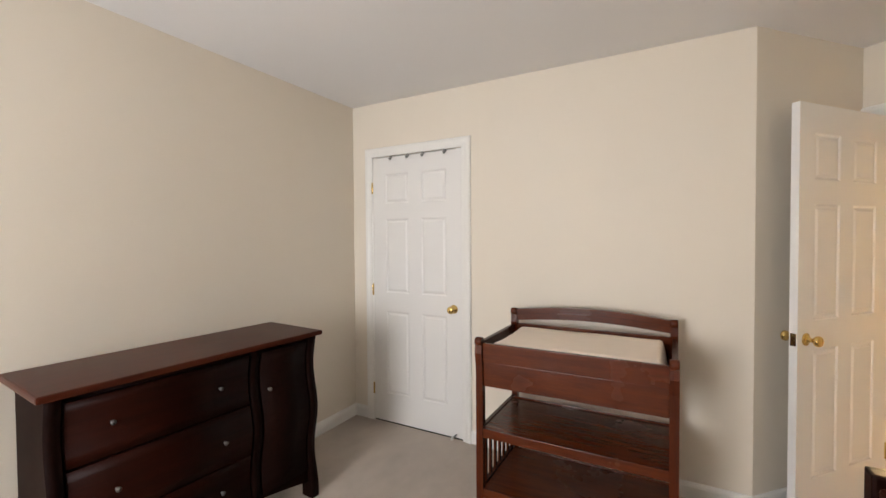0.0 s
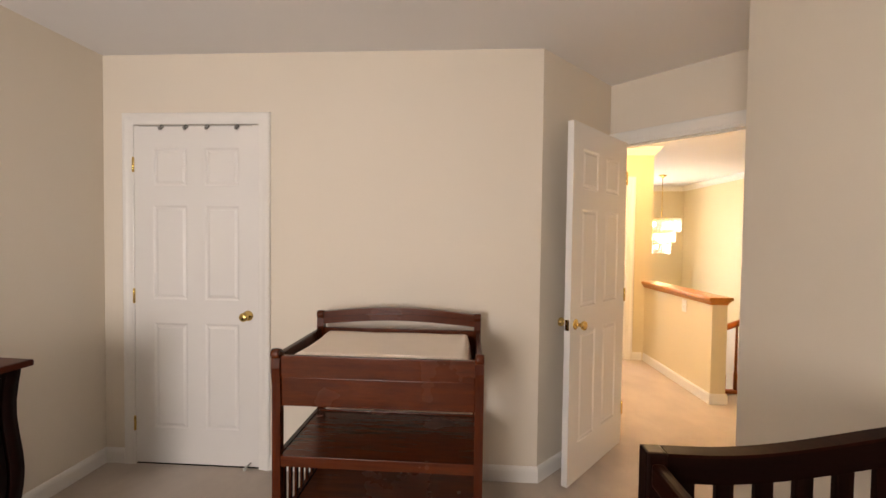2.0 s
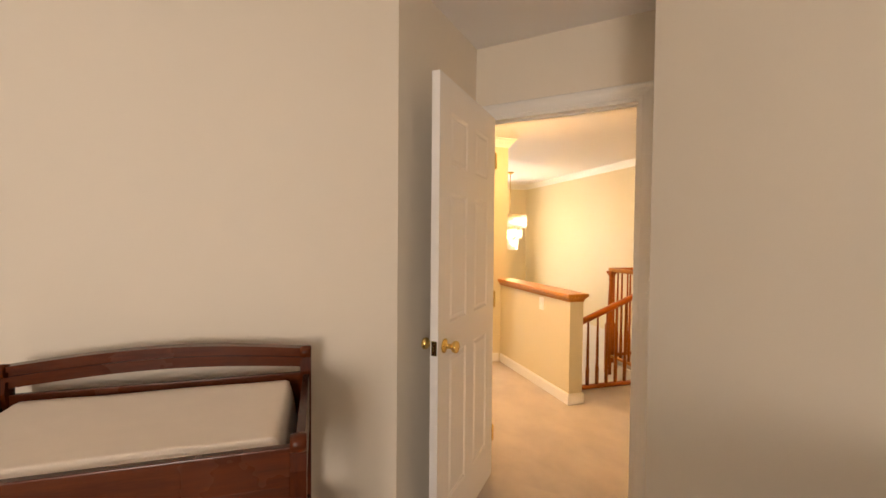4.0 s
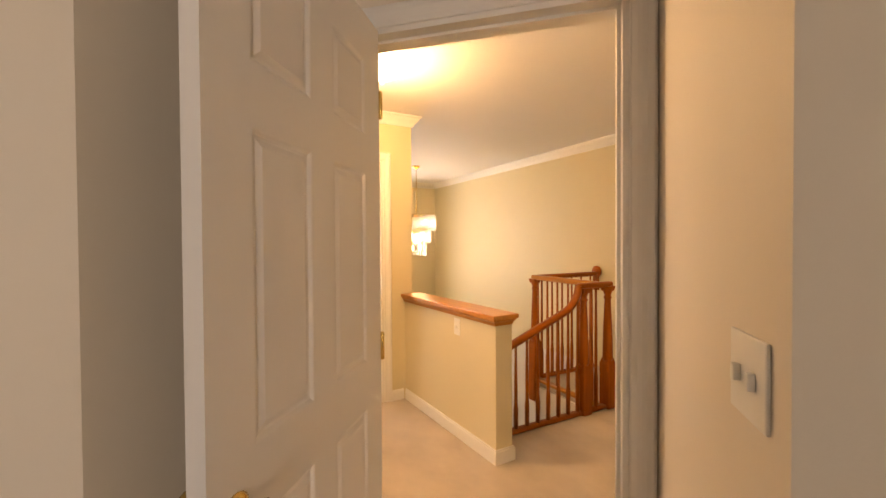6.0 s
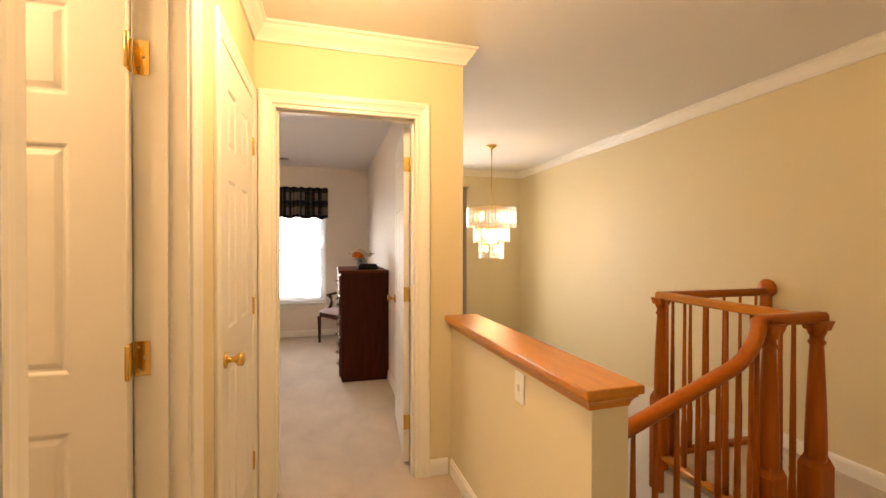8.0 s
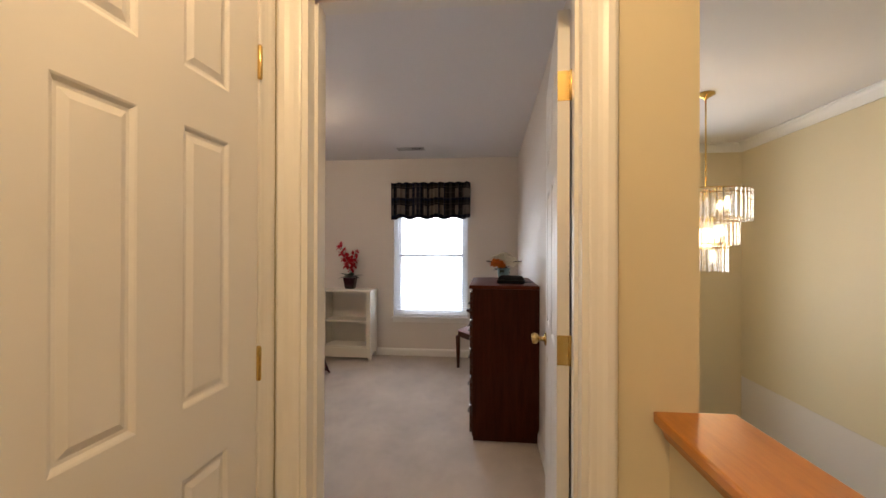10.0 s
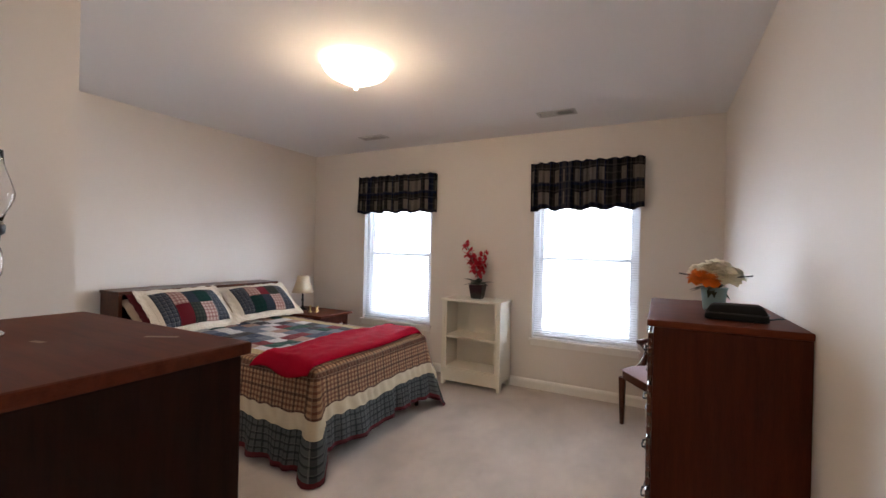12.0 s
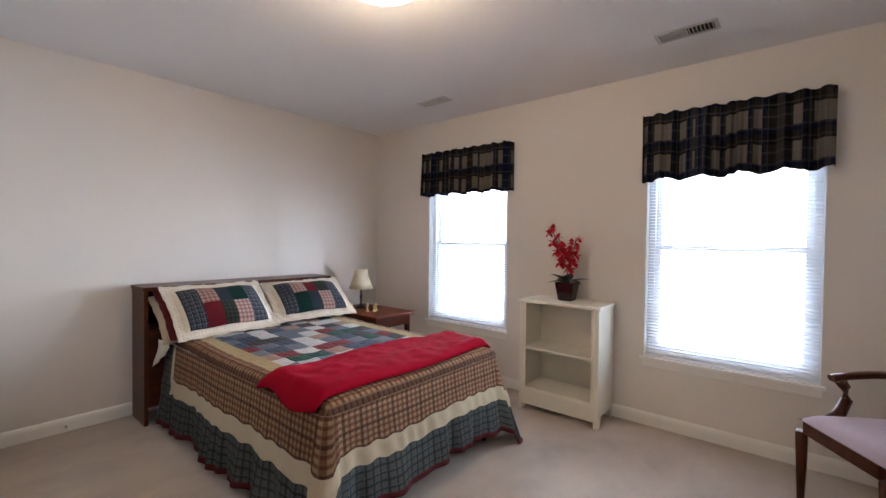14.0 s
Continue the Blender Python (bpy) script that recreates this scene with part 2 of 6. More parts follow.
def lathe(bm, profile, n=16, m=None, smooth=True):
    """A turned body from (radius, z) pairs."""
    rings, vs = [], []
    for r, z in profile:
        ring = [bm.verts.new((max(r, 1e-4) * math.cos(2 * math.pi * i / n), max(r, 1e-4) * math.sin(2 * math.pi * i / n), z)) for i in range(n)]
        rings.append(ring)
        vs += ring
    for a, b in zip(rings, rings[1:]):
        for i in range(n):
            f = bm.faces.new((a[i], a[(i + 1) % n], b[(i + 1) % n], b[i]))
            f.smooth = smooth
    bm.faces.new(rings[0][::-1])
    bm.faces.new(rings[-1])
    if m is not None:
        bmesh.ops.transform(bm, matrix=m, verts=vs)
    return vs


def tube(bm, pts, r, n=8, flat=None):
    """A round bar along points; flat: (half width, half height) for a squared bar instead."""
    pts = [Vector(p) for p in pts]
    rings = []
    for i, p in enumerate(pts):
        d = (pts[min(i + 1, len(pts) - 1)] - pts[max(i - 1, 0)]).normalized()
        side = d.cross(Vector((0, 0, 1)))
        side = side.normalized() if side.length > 1e-3 else Vector((1, 0, 0))
        up = side.cross(d)
        rad = r[i] if isinstance(r, (list, tuple)) else r
        if flat:
            a, h = flat
            ring = [p + side * sx * a + up * sz * h for sx, sz in ((1, -0.6), (1, 0.5), (0.6, 1), (-0.6, 1), (-1, 0.5), (-1, -0.6), (-0.7, -1), (0.7, -1))]
        else:
            ring = [p + (side * math.cos(2 * math.pi * k / n) + up * math.sin(2 * math.pi * k / n)) * rad for k in range(n)]
        rings.append([bm.verts.new(v) for v in ring])
    for a, b in zip(rings, rings[1:]):
        for k in range(len(a)):
            f = bm.faces.new((a[k], a[(k + 1) % len(a)], b[(k + 1) % len(b)], b[k]))
            f.smooth = True if not flat else k in (1, 2, 3, 0)
    bm.faces.new(rings[0][::-1])
    bm.faces.new(rings[-1])


def mesh_of(bm, name, mats):
    bmesh.ops.recalc_face_normals(bm, faces=bm.faces[:])
    me = bpy.data.meshes.new(name)
    bm.to_mesh(me)
    bm.free()
    for m in mats if isinstance(mats, (list, tuple)) else (mats,):
        me.materials.append(m)
    return me


def part(name, bm, mats, parent, label="", at=None):
    ob = new(name, mesh_of(bm, name, mats))
    ob.parent = parent
    if at is not None:
        ob.matrix_basis = at
    if label:
        tagged(ob, label)
    return ob


def thing(name, m, label, category, group="", kind=""):
    ob = new(name)
    ob.empty_display_size = 0.1
    ob.matrix_basis = m
    return tagged(ob, label, category, group, kind)


def solid(name, bm, mats, label, category, kind="", group="", m=None):
    ob = new(name, mesh_of(bm, name, mats))
    if m is not None:
        ob.matrix_basis = m
    return tagged(ob, label, category, group, kind)


# ---- setting: walls, floors, ceilings ----
H = 2.445
NURSERY = [(-1.805, -1.30), (1.521, -1.30), (1.521, 2.673), (2.011, 3.163), (1.346, 3.828), (0.785, 3.231), (-1.805, 3.231)]
HALL = [(2.144, 3.20), (4.60, 3.20), (4.60, 9.40), (2.475, 9.40), (2.475, 5.785), (1.355, 5.785), (1.355, 3.989)]
BEDROOM = [(-0.46, 5.905), (2.30, 5.905), (2.30, 9.80), (-2.05, 9.80), (-2.05, 6.74), (-0.46, 6.74)]
BATH = [(-0.40, 4.03), (1.235, 4.03), (1.235, 4.95), (-0.40, 4.95)]


def edge_frame(poly, i):
    """Local frame of a wall: x along it, y outward, z up; and its length. The room lies on the left of the way round."""
    a, b = Vector(poly[i]), Vector(poly[(i + 1) % len(poly)])
    d = (b - a)
    return pose(a.x, a.y, 0, 0, 0, math.degrees(math.atan2(d.y, d.x))), d.length


def wall(name, poly, i, openings, mats, label, z0=0.0, z1=H, thick=0.056, cut=0.0):
    m, length = edge_frame(poly, i)
    length -= cut
    bm = bmesh.new()
    t0, t1 = -thick, 0.0
    x = 0.0
    for s0, s1, o0, o1 in sorted(openings):
        box(bm, (x, t0, z0), (s0, t1, z1))
        if o0 > z0:
            box(bm, (s0, t0, z0), (s1, t1, o0))
        if o1 < z1:
            box(bm, (s0, t0, o1), (s1, t1, z1))
        x = s1
    box(bm, (x, t0, z0), (length, t1, z1))
    return solid(name, bm, mats, label, "wall", "structure", m=m)


def flat_poly(name, poly, z0, z1, mats, label, category):
    bm = bmesh.new()
    prism(bm, poly, z0, z1)
    return solid(name, bm, mats, label, category, "structure")


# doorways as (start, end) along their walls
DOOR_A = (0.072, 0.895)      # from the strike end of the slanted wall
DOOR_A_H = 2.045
B_OPEN = (1.443, 2.210)
BE = "beige painted drywall with faint roller texture"
YE = "straw yellow painted drywall of the upstairs hall"
wall("wall_nursery_south", NURSERY, 0, [(0.35, 1.45, 0.65, 2.05)], WALL_WARM, BE, thick=0.12)
wall("wall_nursery_east", NURSERY, 1, [], WALL_WARM, BE)
wall("wall_nursery_entry_side", NURSERY, 2, [], WALL_WARM, BE)
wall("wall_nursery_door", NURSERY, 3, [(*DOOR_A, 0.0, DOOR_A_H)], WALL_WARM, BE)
wall("wall_nursery_entry_far_side", NURSERY, 4, [], WALL_WARM, BE)
wall("wall_nursery_north", NURSERY, 5, [(0.785 + 0.845 - 0.003, 0.785 + 1.610 + 0.003, 0.0, 2.035)], WALL_WARM, BE)
wall("wall_nursery_west", NURSERY, 6, [], WALL_WARM, BE)
wall("wall_hall_south", HALL, 0, [], WALL_YELLOW, YE)
wall("wall_hall_east", HALL, 1, [(0.49, 1.23, 0.0, 2.035)], WALL_YELLOW, YE)
wall("wall_foyer_east_lower", HALL, 1, [], WALL_BEIGE, "off-white drywall of the stairwell below", -2.75, -0.002)
wall("wall_foyer_north", HALL, 2, [(1.07, 2.05, 0.35, 2.10)], WALL_YELLOW, YE, -2.75, H, 0.10)
wall("wall_foyer_west", HALL, 3, [], WALL_YELLOW, YE, -2.75, cut=0.056)
wall("wall_bedroom_hall_side", HALL, 4, [(2.475 - B_OPEN[1], 2.475 - B_OPEN[0], 0.0, 2.045)], WALL_YELLOW, YE)
wall("wall_hall_west", HALL, 5, [(0.075, 0.715, 0.0, 2.035), (1.035, 1.690, 0.0, 2.035)], WALL_YELLOW, YE)
mh, lh = edge_frame(HALL, 6)
wall("wall_nursery_hall_side", HALL, 6, [(lh - 0.970, lh - 0.147, 0.0, DOOR_A_H)], WALL_YELLOW, YE)
wall("wall_bedroom_south", BEDROOM, 0, [(0.46 + B_OPEN[0], 0.46 + B_OPEN[1], 0.0, 2.045)], WALL_BEIGE, BE)
wall("wall_bedroom_east", BEDROOM, 1, [], WALL_BEIGE, BE, thick=0.035)
W1, W2, WZ = (-1.262, -0.345), (0.772, 1.700), (0.485, 2.00)
wall("wall_bedroom_north", BEDROOM, 2, [(2.30 - W2[1], 2.30 - W2[0], *WZ), (2.30 - W1[1], 2.30 - W1[0], *WZ)], WALL_BEIGE, BE, thick=0.14)
wall("wall_bedroom_west", BEDROOM, 3, [], WALL_BEIGE, BE)
wall("wall_bedroom_closet_north", BEDROOM, 4, [], WALL_BEIGE, BE, cut=0.056)
wall("wall_bedroom_closet_east", BEDROOM, 5, [], WALL_BEIGE, BE)
wall("wall_bath_south", BATH, 0, [], WALL_BEIGE, BE)
wall("wall_bath_east", BATH, 1, [(0.065, 0.72, 0.0, 2.035)], WALL_BEIGE, BE)
wall("wall_bath_north", BATH, 2, [], WALL_BEIGE, BE)
wall("wall_bath_west", BATH, 3, [], WALL_BEIGE, BE)

flat_poly("floor_nursery", NURSERY, -0.06, 0.0, CARPET, "beige cut-pile carpet with soft tread marks", "floor")
flat_poly("floor_bedroom", BEDROOM, -0.06, 0.0, CARPET, "beige cut-pile carpet with vacuum marks", "floor")
flat_poly("floor_bath", BATH, -0.06, 0.0, CARPET, "beige carpet behind the open door", "floor")
bm = bmesh.new()
prism(bm, [(1.355, 3.989), (2.144, 3.20), (4.60, 3.20), (4.60, 5.635), (3.74, 5.635), (3.705, 4.79), (2.47, 4.79), (2.47, 5.785), (1.355, 5.785)], -0.06, 0.0)
solid("floor_hall", bm, CARPET, "beige cut-pile carpet of the upstairs hall", "floor", "structure")
bm = bmesh.new()
box(bm, (2.48, 4.66, -0.34), (3.666, 4.786, -0.064))
box(bm, (3.705, 4.66, -0.34), (4.596, 5.631, -0.064))
solid("floor_edge_stairwell", bm, WALL_BEIGE, "painted drywall edge of the floor over the stairwell", "floor edge", "structure")
flat_poly("floor_foyer_below", [(1.30, 3.1), (4.60, 3.1), (4.60, 9.40), (1.30, 9.40)], -2.80, -2.75, CARPET, "carpeted floor of the foyer below", "floor")
bm = bmesh.new()
box(bm, (2.40, 4.52, -2.75), (4.60, 4.65, -0.345))
solid("wall_stair_lower", bm, WALL_BEIGE, "off-white drywall under the hall floor", "wall", "structure")
# door thresholds share the carpet
bm = bmesh.new()
box(bm, (B_OPEN[0], 5.785, -0.05), (B_OPEN[1], 5.905, 0.0))
solid("threshold_bedroom", bm, CARPET, "carpet running through the bedroom doorway", "floor", "structure")
md, ld = edge_frame(NURSERY, 3)
bm = bmesh.new()
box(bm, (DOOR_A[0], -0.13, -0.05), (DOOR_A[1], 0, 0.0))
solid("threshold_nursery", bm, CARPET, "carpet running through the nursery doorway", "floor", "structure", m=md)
bm = bmesh.new()
box(bm, (1.235, 4.095, -0.05), (1.355, 4.75, 0.0))
solid("threshold_bath", bm, CARPET, "carpet running through the bathroom doorway", "floor", "structure")
for nm, poly in (("nursery", NURSERY), ("hall", HALL), ("bedroom", BEDROOM), ("bath", BATH)):
    flat_poly("ceiling_" + nm, poly, H, H + 0.08, CEIL, "flat white painted ceiling", "ceiling")


# ---- trim ----
BASE_PROFILE = [(0, 0), (0.014, 0), (0.014, 0.065), (0.011, 0.078), (0.005, 0.088), (0, 0.09)]
CROWN_PROFILE = [(0, 0), (0.012, 0), (0.016, 0.012), (0.028, 0.030), (0.048, 0.052), (0.058, 0.072), (0.070, 0.078), (0.070, 0.090), (0, 0.090)]


def strip(name, poly, i, s0, s1, profile, z, mats, label, category, ends=(0, 0)):
    """A moulding along a wall from s0 to s1, profile as (into the room, up); ends: mitre at each end."""
    m, _ = edge_frame(poly, i)
    bm = bmesh.new()
    a = [bm.verts.new((s0 - ends[0] * d, d, z + u)) for d, u in profile]
    b = [bm.verts.new((s1 + ends[1] * d, d, z + u)) for d, u in profile]
    n = len(a)
    bm.faces.new(a)
    bm.faces.new(b[::-1])
    for k in range(n):
        bm.faces.new((a[k], b[k], b[(k + 1) % n], a[(k + 1) % n]))
    return solid(name, bm, mats, label, category, "structure", m=m)


def length_of(poly, i):
    return edge_frame(poly, i)[1]


def run_base(poly, i, gaps=(), ends=(-1, -1)):
    x, pieces = 0.0, []
    for g0, g1 in sorted(gaps):
        pieces.append((x, g0))
        x = g1
    pieces.append((x, length_of(poly, i)))
    for k, (s0, s1) in enumerate(pieces):
        if s1 - s0 > 0.02:
            e = (ends[0] if k == 0 else 0, ends[1] if k == len(pieces) - 1 else 0)
            strip("baseboard", poly, i, s0, s1, BASE_PROFILE, 0.001, TRIM, "white painted baseboard", "baseboard", e)


CAS = 0.068
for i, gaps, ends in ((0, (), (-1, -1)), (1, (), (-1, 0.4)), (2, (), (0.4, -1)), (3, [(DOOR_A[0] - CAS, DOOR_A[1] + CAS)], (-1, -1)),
                      (4, (), (-1, 0.4)), (5, [(0.785 + 0.845 - CAS, 0.785 + 1.610 + CAS)], (0.4, -1)), (6, (), (-1, -1))):
    run_base(NURSERY, i, gaps, ends)
for i, gaps, ends in ((0, (), (0, -1)), (1, [(0.57 - CAS, 1.31 + CAS), (2.36, 6.2)], (-1, 0)), (4, [(0.0, 0.09), (2.475 - B_OPEN[1] - CAS, 2.475 - B_OPEN[0] + CAS)], (0, -1)),
                      (5, [(0.0, 0.715 + CAS), (1.035 - CAS, 1.796)], (-1, 0))):
    run_base(HALL, i, gaps, ends)
for i, gaps, ends in ((0, [(0.46 + B_OPEN[0] - CAS, 0.46 + B_OPEN[1] + CAS)], (-1, -1)), (1, (), (-1, -1)), (2, (), (-1, -1)), (3, (), (-1, -1)), (4, (), (-1, 1)), (5, (), (1, -1))):
    run_base(BEDROOM, i, gaps, ends)
for i, ends in ((0, (0, -1)), (1, (-1, -1)), (2, (-1, -1)), (3, (-1, 1)), (4, (1, -1)), (5, (-1, 0)), (6, (0, 0))):
    strip("crown_moulding", HALL, i, 0, length_of(HALL, i), CROWN_PROFILE, H - 0.091, TRIM, "white painted crown moulding", "crown moulding", ends)


def casing(name, poly, i, s0, s1, top, depth, label="white painted door casing with moulded edges", liner=True):
    """Door trim on one face of a wall, with the jamb lining through its thickness."""
    m, _ = edge_frame(poly, i)
    ob = thing(name, m, label, "door frame", kind="structure")
    prof = [(0.0, 0.001), (0.0, 0.009), (0.004, 0.011), (0.018, 0.0115), (0.030, 0.014), (0.042, 0.0185), (0.058, 0.019), (0.064, 0.016), (CAS, 0.011), (CAS, 0.001)]
    for x, e in ((s0, -1), (s1, 1)):
        bm = bmesh.new()
        prism(bm, [(x + e * u, t) for u, t in prof], 0.0, top + 0.0005)
        part("side_trim", bm, TRIM, ob)
    bm = bmesh.new()
    lo = [bm.verts.new((s0 - u, t, top + u)) for u, t in prof]
    hi = [bm.verts.new((s1 + u, t, top + u)) for u, t in prof]
    n = len(prof)
    bm.faces.new(lo)
    bm.faces.new(hi[::-1])
    for k in range(n):
        bm.faces.new((lo[k], hi[k], hi[(k + 1) % n], lo[(k + 1) % n]))
    for x, e in ((s0, -1), (s1, 1)):
        a0 = [bm.verts.new((x + e * u, t, top + 0.0005)) for u, t in prof]
        b0 = [bm.verts.new((x + e * u, t, top + u + 0.0005)) for u, t in prof]
        for k in range(n - 1):
            bm.faces.new((a0[k], a0[k + 1], b0[k + 1], b0[k]))
    part("head_trim", bm, TRIM, ob)
    if liner:
        bm = bmesh.new()
        t = 0.018
        box(bm, (s0, -depth - 0.002, 0.0), (s0 + t, 0.002, top))
        box(bm, (s1 - t, -depth - 0.002, 0.0), (s1, 0.002, top))
        box(bm, (s0 + t, -depth - 0.002, top - t), (s1 - t, 0.002, top))
        part("jamb_lining", bm, TRIM, ob)
        bm = bmesh.new()
        mid = -depth * 0.5
        for x0, x1 in ((s0 + t, s0 + t + 0.010), (s1 - t - 0.010, s1 - t)):
            box(bm, (x0, mid - 0.018, 0.0), (x1, mid + 0.018, top - t))
        box(bm, (s0 + t, mid - 0.018, top - t - 0.010), (s1 - t, mid + 0.018, top - t - 0.0005))
        part("door_stop", bm, TRIM, ob)
    return ob


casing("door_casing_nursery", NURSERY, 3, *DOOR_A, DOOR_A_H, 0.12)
casing("door_casing_nursery_hall_side", HALL, 6, lh - 0.970, lh - 0.147, DOOR_A_H, 0, liner=False)
casing("door_casing_closet", NURSERY, 5, 0.785 + 0.845, 0.785 + 1.610, 2.035, 0.056, liner=False)
casing("door_casing_bedroom_hall_side", HALL, 4, 2.475 - B_OPEN[1], 2.475 - B_OPEN[0], 2.045, 0.12)
casing("door_casing_bedroom", BEDROOM, 0, 0.46 + B_OPEN[0], 0.46 + B_OPEN[1], 2.045, 0, liner=False)
casing("door_casing_linen_closet", HALL, 5, 0.075, 0.715, 2.035, 0.056, liner=False)
casing("door_casing_bathroom", HALL, 5, 1.035, 1.690, 2.035, 0.12)
casing("door_casing_far_room", HALL, 1, 0.49, 1.23, 2.035, 0.056, liner=False)


# ---- six-panel doors ----
def six_panel_door(name, w, h, m, label, knob=True, hinge_side=1, knob_h=0.915, sides=(1, -1), hinges=(0.25, 1.02, 1.80), group="panel doors", pins=(1,)):
    """Origin at the hinge edge on the floor; the slab lies along +x, half its thickness to each side of y = 0."""
    ob = thing(name, m, label, "door", group)
    t = 0.0175
    st = 0.117
    mid = 0.108
    cols = [(st, w / 2 - mid / 2), (w / 2 + mid / 2, w - st)]
    rows = [(0.225, 0.86), (1.00, 1.56), (1.675, 1.90)]
    bm = bmesh.new()
    z0 = 0.012
    box(bm, (0, -t, z0), (st, t, h))
    box(bm, (w - st, -t, z0), (w, t, h))
    box(bm, (cols[0][1], -t, z0), (cols[1][0], t, h))
    zs = [z0] + [v for r in rows for v in r] + [h]
    for a, b in zip(zs[0::2], zs[1::2]):
        for c0, c1 in cols:
            box(bm, (c0, -t, a), (c1, t, b))
    part("door_frame", bm, DOOR_WHITE, ob)
    for c0, c1 in cols:
        for r0, r1 in rows:
            bm = bmesh.new()
            for s in (1, -1):
                loops = []
                for inset, d in ((0.0, t), (0.004, t - 0.0015), (0.010, t - 0.0060), (0.016, t - 0.0065), (0.030, t - 0.0012)):
                    loops.append([bm.verts.new((x, s * d, z)) for x, z in ((c0 + inset, r0 + inset), (c1 - inset, r0 + inset), (c1 - inset, r1 - inset), (c0 + inset, r1 - inset))])
                for a, b in zip(loops, loops[1:]):
                    for k in range(4):
                        bm.faces.new((a[k], a[(k + 1) % 4], b[(k + 1) % 4], b[k]))
                bm.faces.new(loops[-1])
            part("panel", bm, DOOR_WHITE, ob)
    if knob:
        for s in sides:
            bm = bmesh.new()
            lathe(bm, [(0.030, 0.0), (0.031, 0.004), (0.024, 0.008), (0.011, 0.012), (0.010, 0.030), (0.015, 0.036), (0.023, 0.042), (0.026, 0.052), (0.024, 0.060), (0.014, 0.065), (0.0, 0.066)], 18,
                  pose(w - 0.062, s * t, knob_h, -90 * s, 0, 0))
            part("door_knob", bm, BRASS, ob, "polished brass door knob")
        bm = bmesh.new()
        box(bm, (w - 0.001, -0.012, knob_h - 0.03), (w + 0.0015, 0.012, knob_h + 0.03))
        part("latch_plate", bm, BRASS, ob, "brass latch plate on the door edge")
    for z in hinges:
        for s in pins:
            bm = bmesh.new()
            lathe(bm, [(0.004, 0), (0.0065, 0.004), (0.0065, 0.085), (0.004, 0.090)], 10, pose(-0.004, s * (t + 0.004), z - 0.045))
            box(bm, (-0.0012, -t, z - 0.044), (0.0004, t, z + 0.044))
            part("hinge", bm, BRASS, ob, "brass butt hinge")
    return ob


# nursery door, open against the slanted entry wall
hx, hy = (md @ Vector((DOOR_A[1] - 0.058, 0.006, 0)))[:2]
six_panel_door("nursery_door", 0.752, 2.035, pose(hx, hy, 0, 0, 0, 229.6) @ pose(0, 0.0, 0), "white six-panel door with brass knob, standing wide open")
# closet door
CLOSET = six_panel_door("closet_door", 0.761, 2.029, pose(-1.608, 3.231 + 0.012, 0, 0, 0, 0), "closed white six-panel closet door with brass knob", sides=(-1,), pins=(-1,))
# linen closet door
six_panel_door("linen_closet_door", 0.632, 2.029, pose(1.355 - 0.012, 5.705, 0, 0, 0, -90), "closed white six-panel linen closet door with brass knob", sides=(1,), pins=(1,), knob_h=0.90)
# bathroom door, open into the bathroom
six_panel_door("bathroom_door", 0.612, 2.018, pose(1.232, 4.708, 0, 0, 0, 180), "white six-panel bathroom door with brass hinges, standing open", sides=(1, -1), pins=(1,))
# bedroom door
six_panel_door("bedroom_door", 0.728, 2.025, pose(B_OPEN[1] - 0.036, 5.948, 0, 0, 0, 85.0), "white six-panel bedroom door with brass knob, standing open", pins=(-1,))
six_panel_door("far_hall_door", 0.735, 2.018, pose(4.612, 3.693, 0, 0, 0, 90), "closed white six-panel door at the end of the hall", sides=(1,), pins=(1,))

for nm, lo, hi in (("wall_closet_nursery", (-1.75, 3.75, 0.0), (-0.70, 3.80, H)), ("wall_closet_linen", (0.72, 5.02, 0.0), (0.76, 5.75, H)), ("wall_far_room", (5.10, 3.6, 0.0), (5.15, 4.7, H))):
    bm = bmesh.new()
    box(bm, lo, hi)
    solid(nm, bm, WALL_BEIGE, "painted back wall inside the closed closet", "wall", "structure")


def jamb_leaf(m, label="brass hinge leaf screwed to the door jamb", name="hinge_leaf", h=0.09, w=0.036):
    """A brass plate let into a jamb, with its screws; y is out of the wood."""
    ob = thing(name, m, label, "hinge", "brass jamb plates")
    part("plate", bbox((-w / 2, 0.0, -h / 2), (w / 2, 0.002, h / 2), 0.0006), BRASS, ob)
    for dx, dz in ((0.008, 0.03), (-0.006, 0.0), (0.008, -0.03)):
        bm = bmesh.new()
        lathe(bm, [(0.0042, 0.002), (0.0038, 0.0028), (0.0, 0.003)], 8, pose(dx, 0, dz, -90, 0, 0))
        part("screw", bm, DULL_BRASS, ob)


for z in (0.25, 1.02, 1.80):
    jamb_leaf(pose(1.252, 4.7318, z, 0, 0, 180))
    jamb_leaf(pose(B_OPEN[1] - 0.0182, 5.878, z, 0, 0, 90))
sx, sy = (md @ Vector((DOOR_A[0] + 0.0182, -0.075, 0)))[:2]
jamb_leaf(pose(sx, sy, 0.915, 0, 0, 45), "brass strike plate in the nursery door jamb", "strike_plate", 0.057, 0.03)


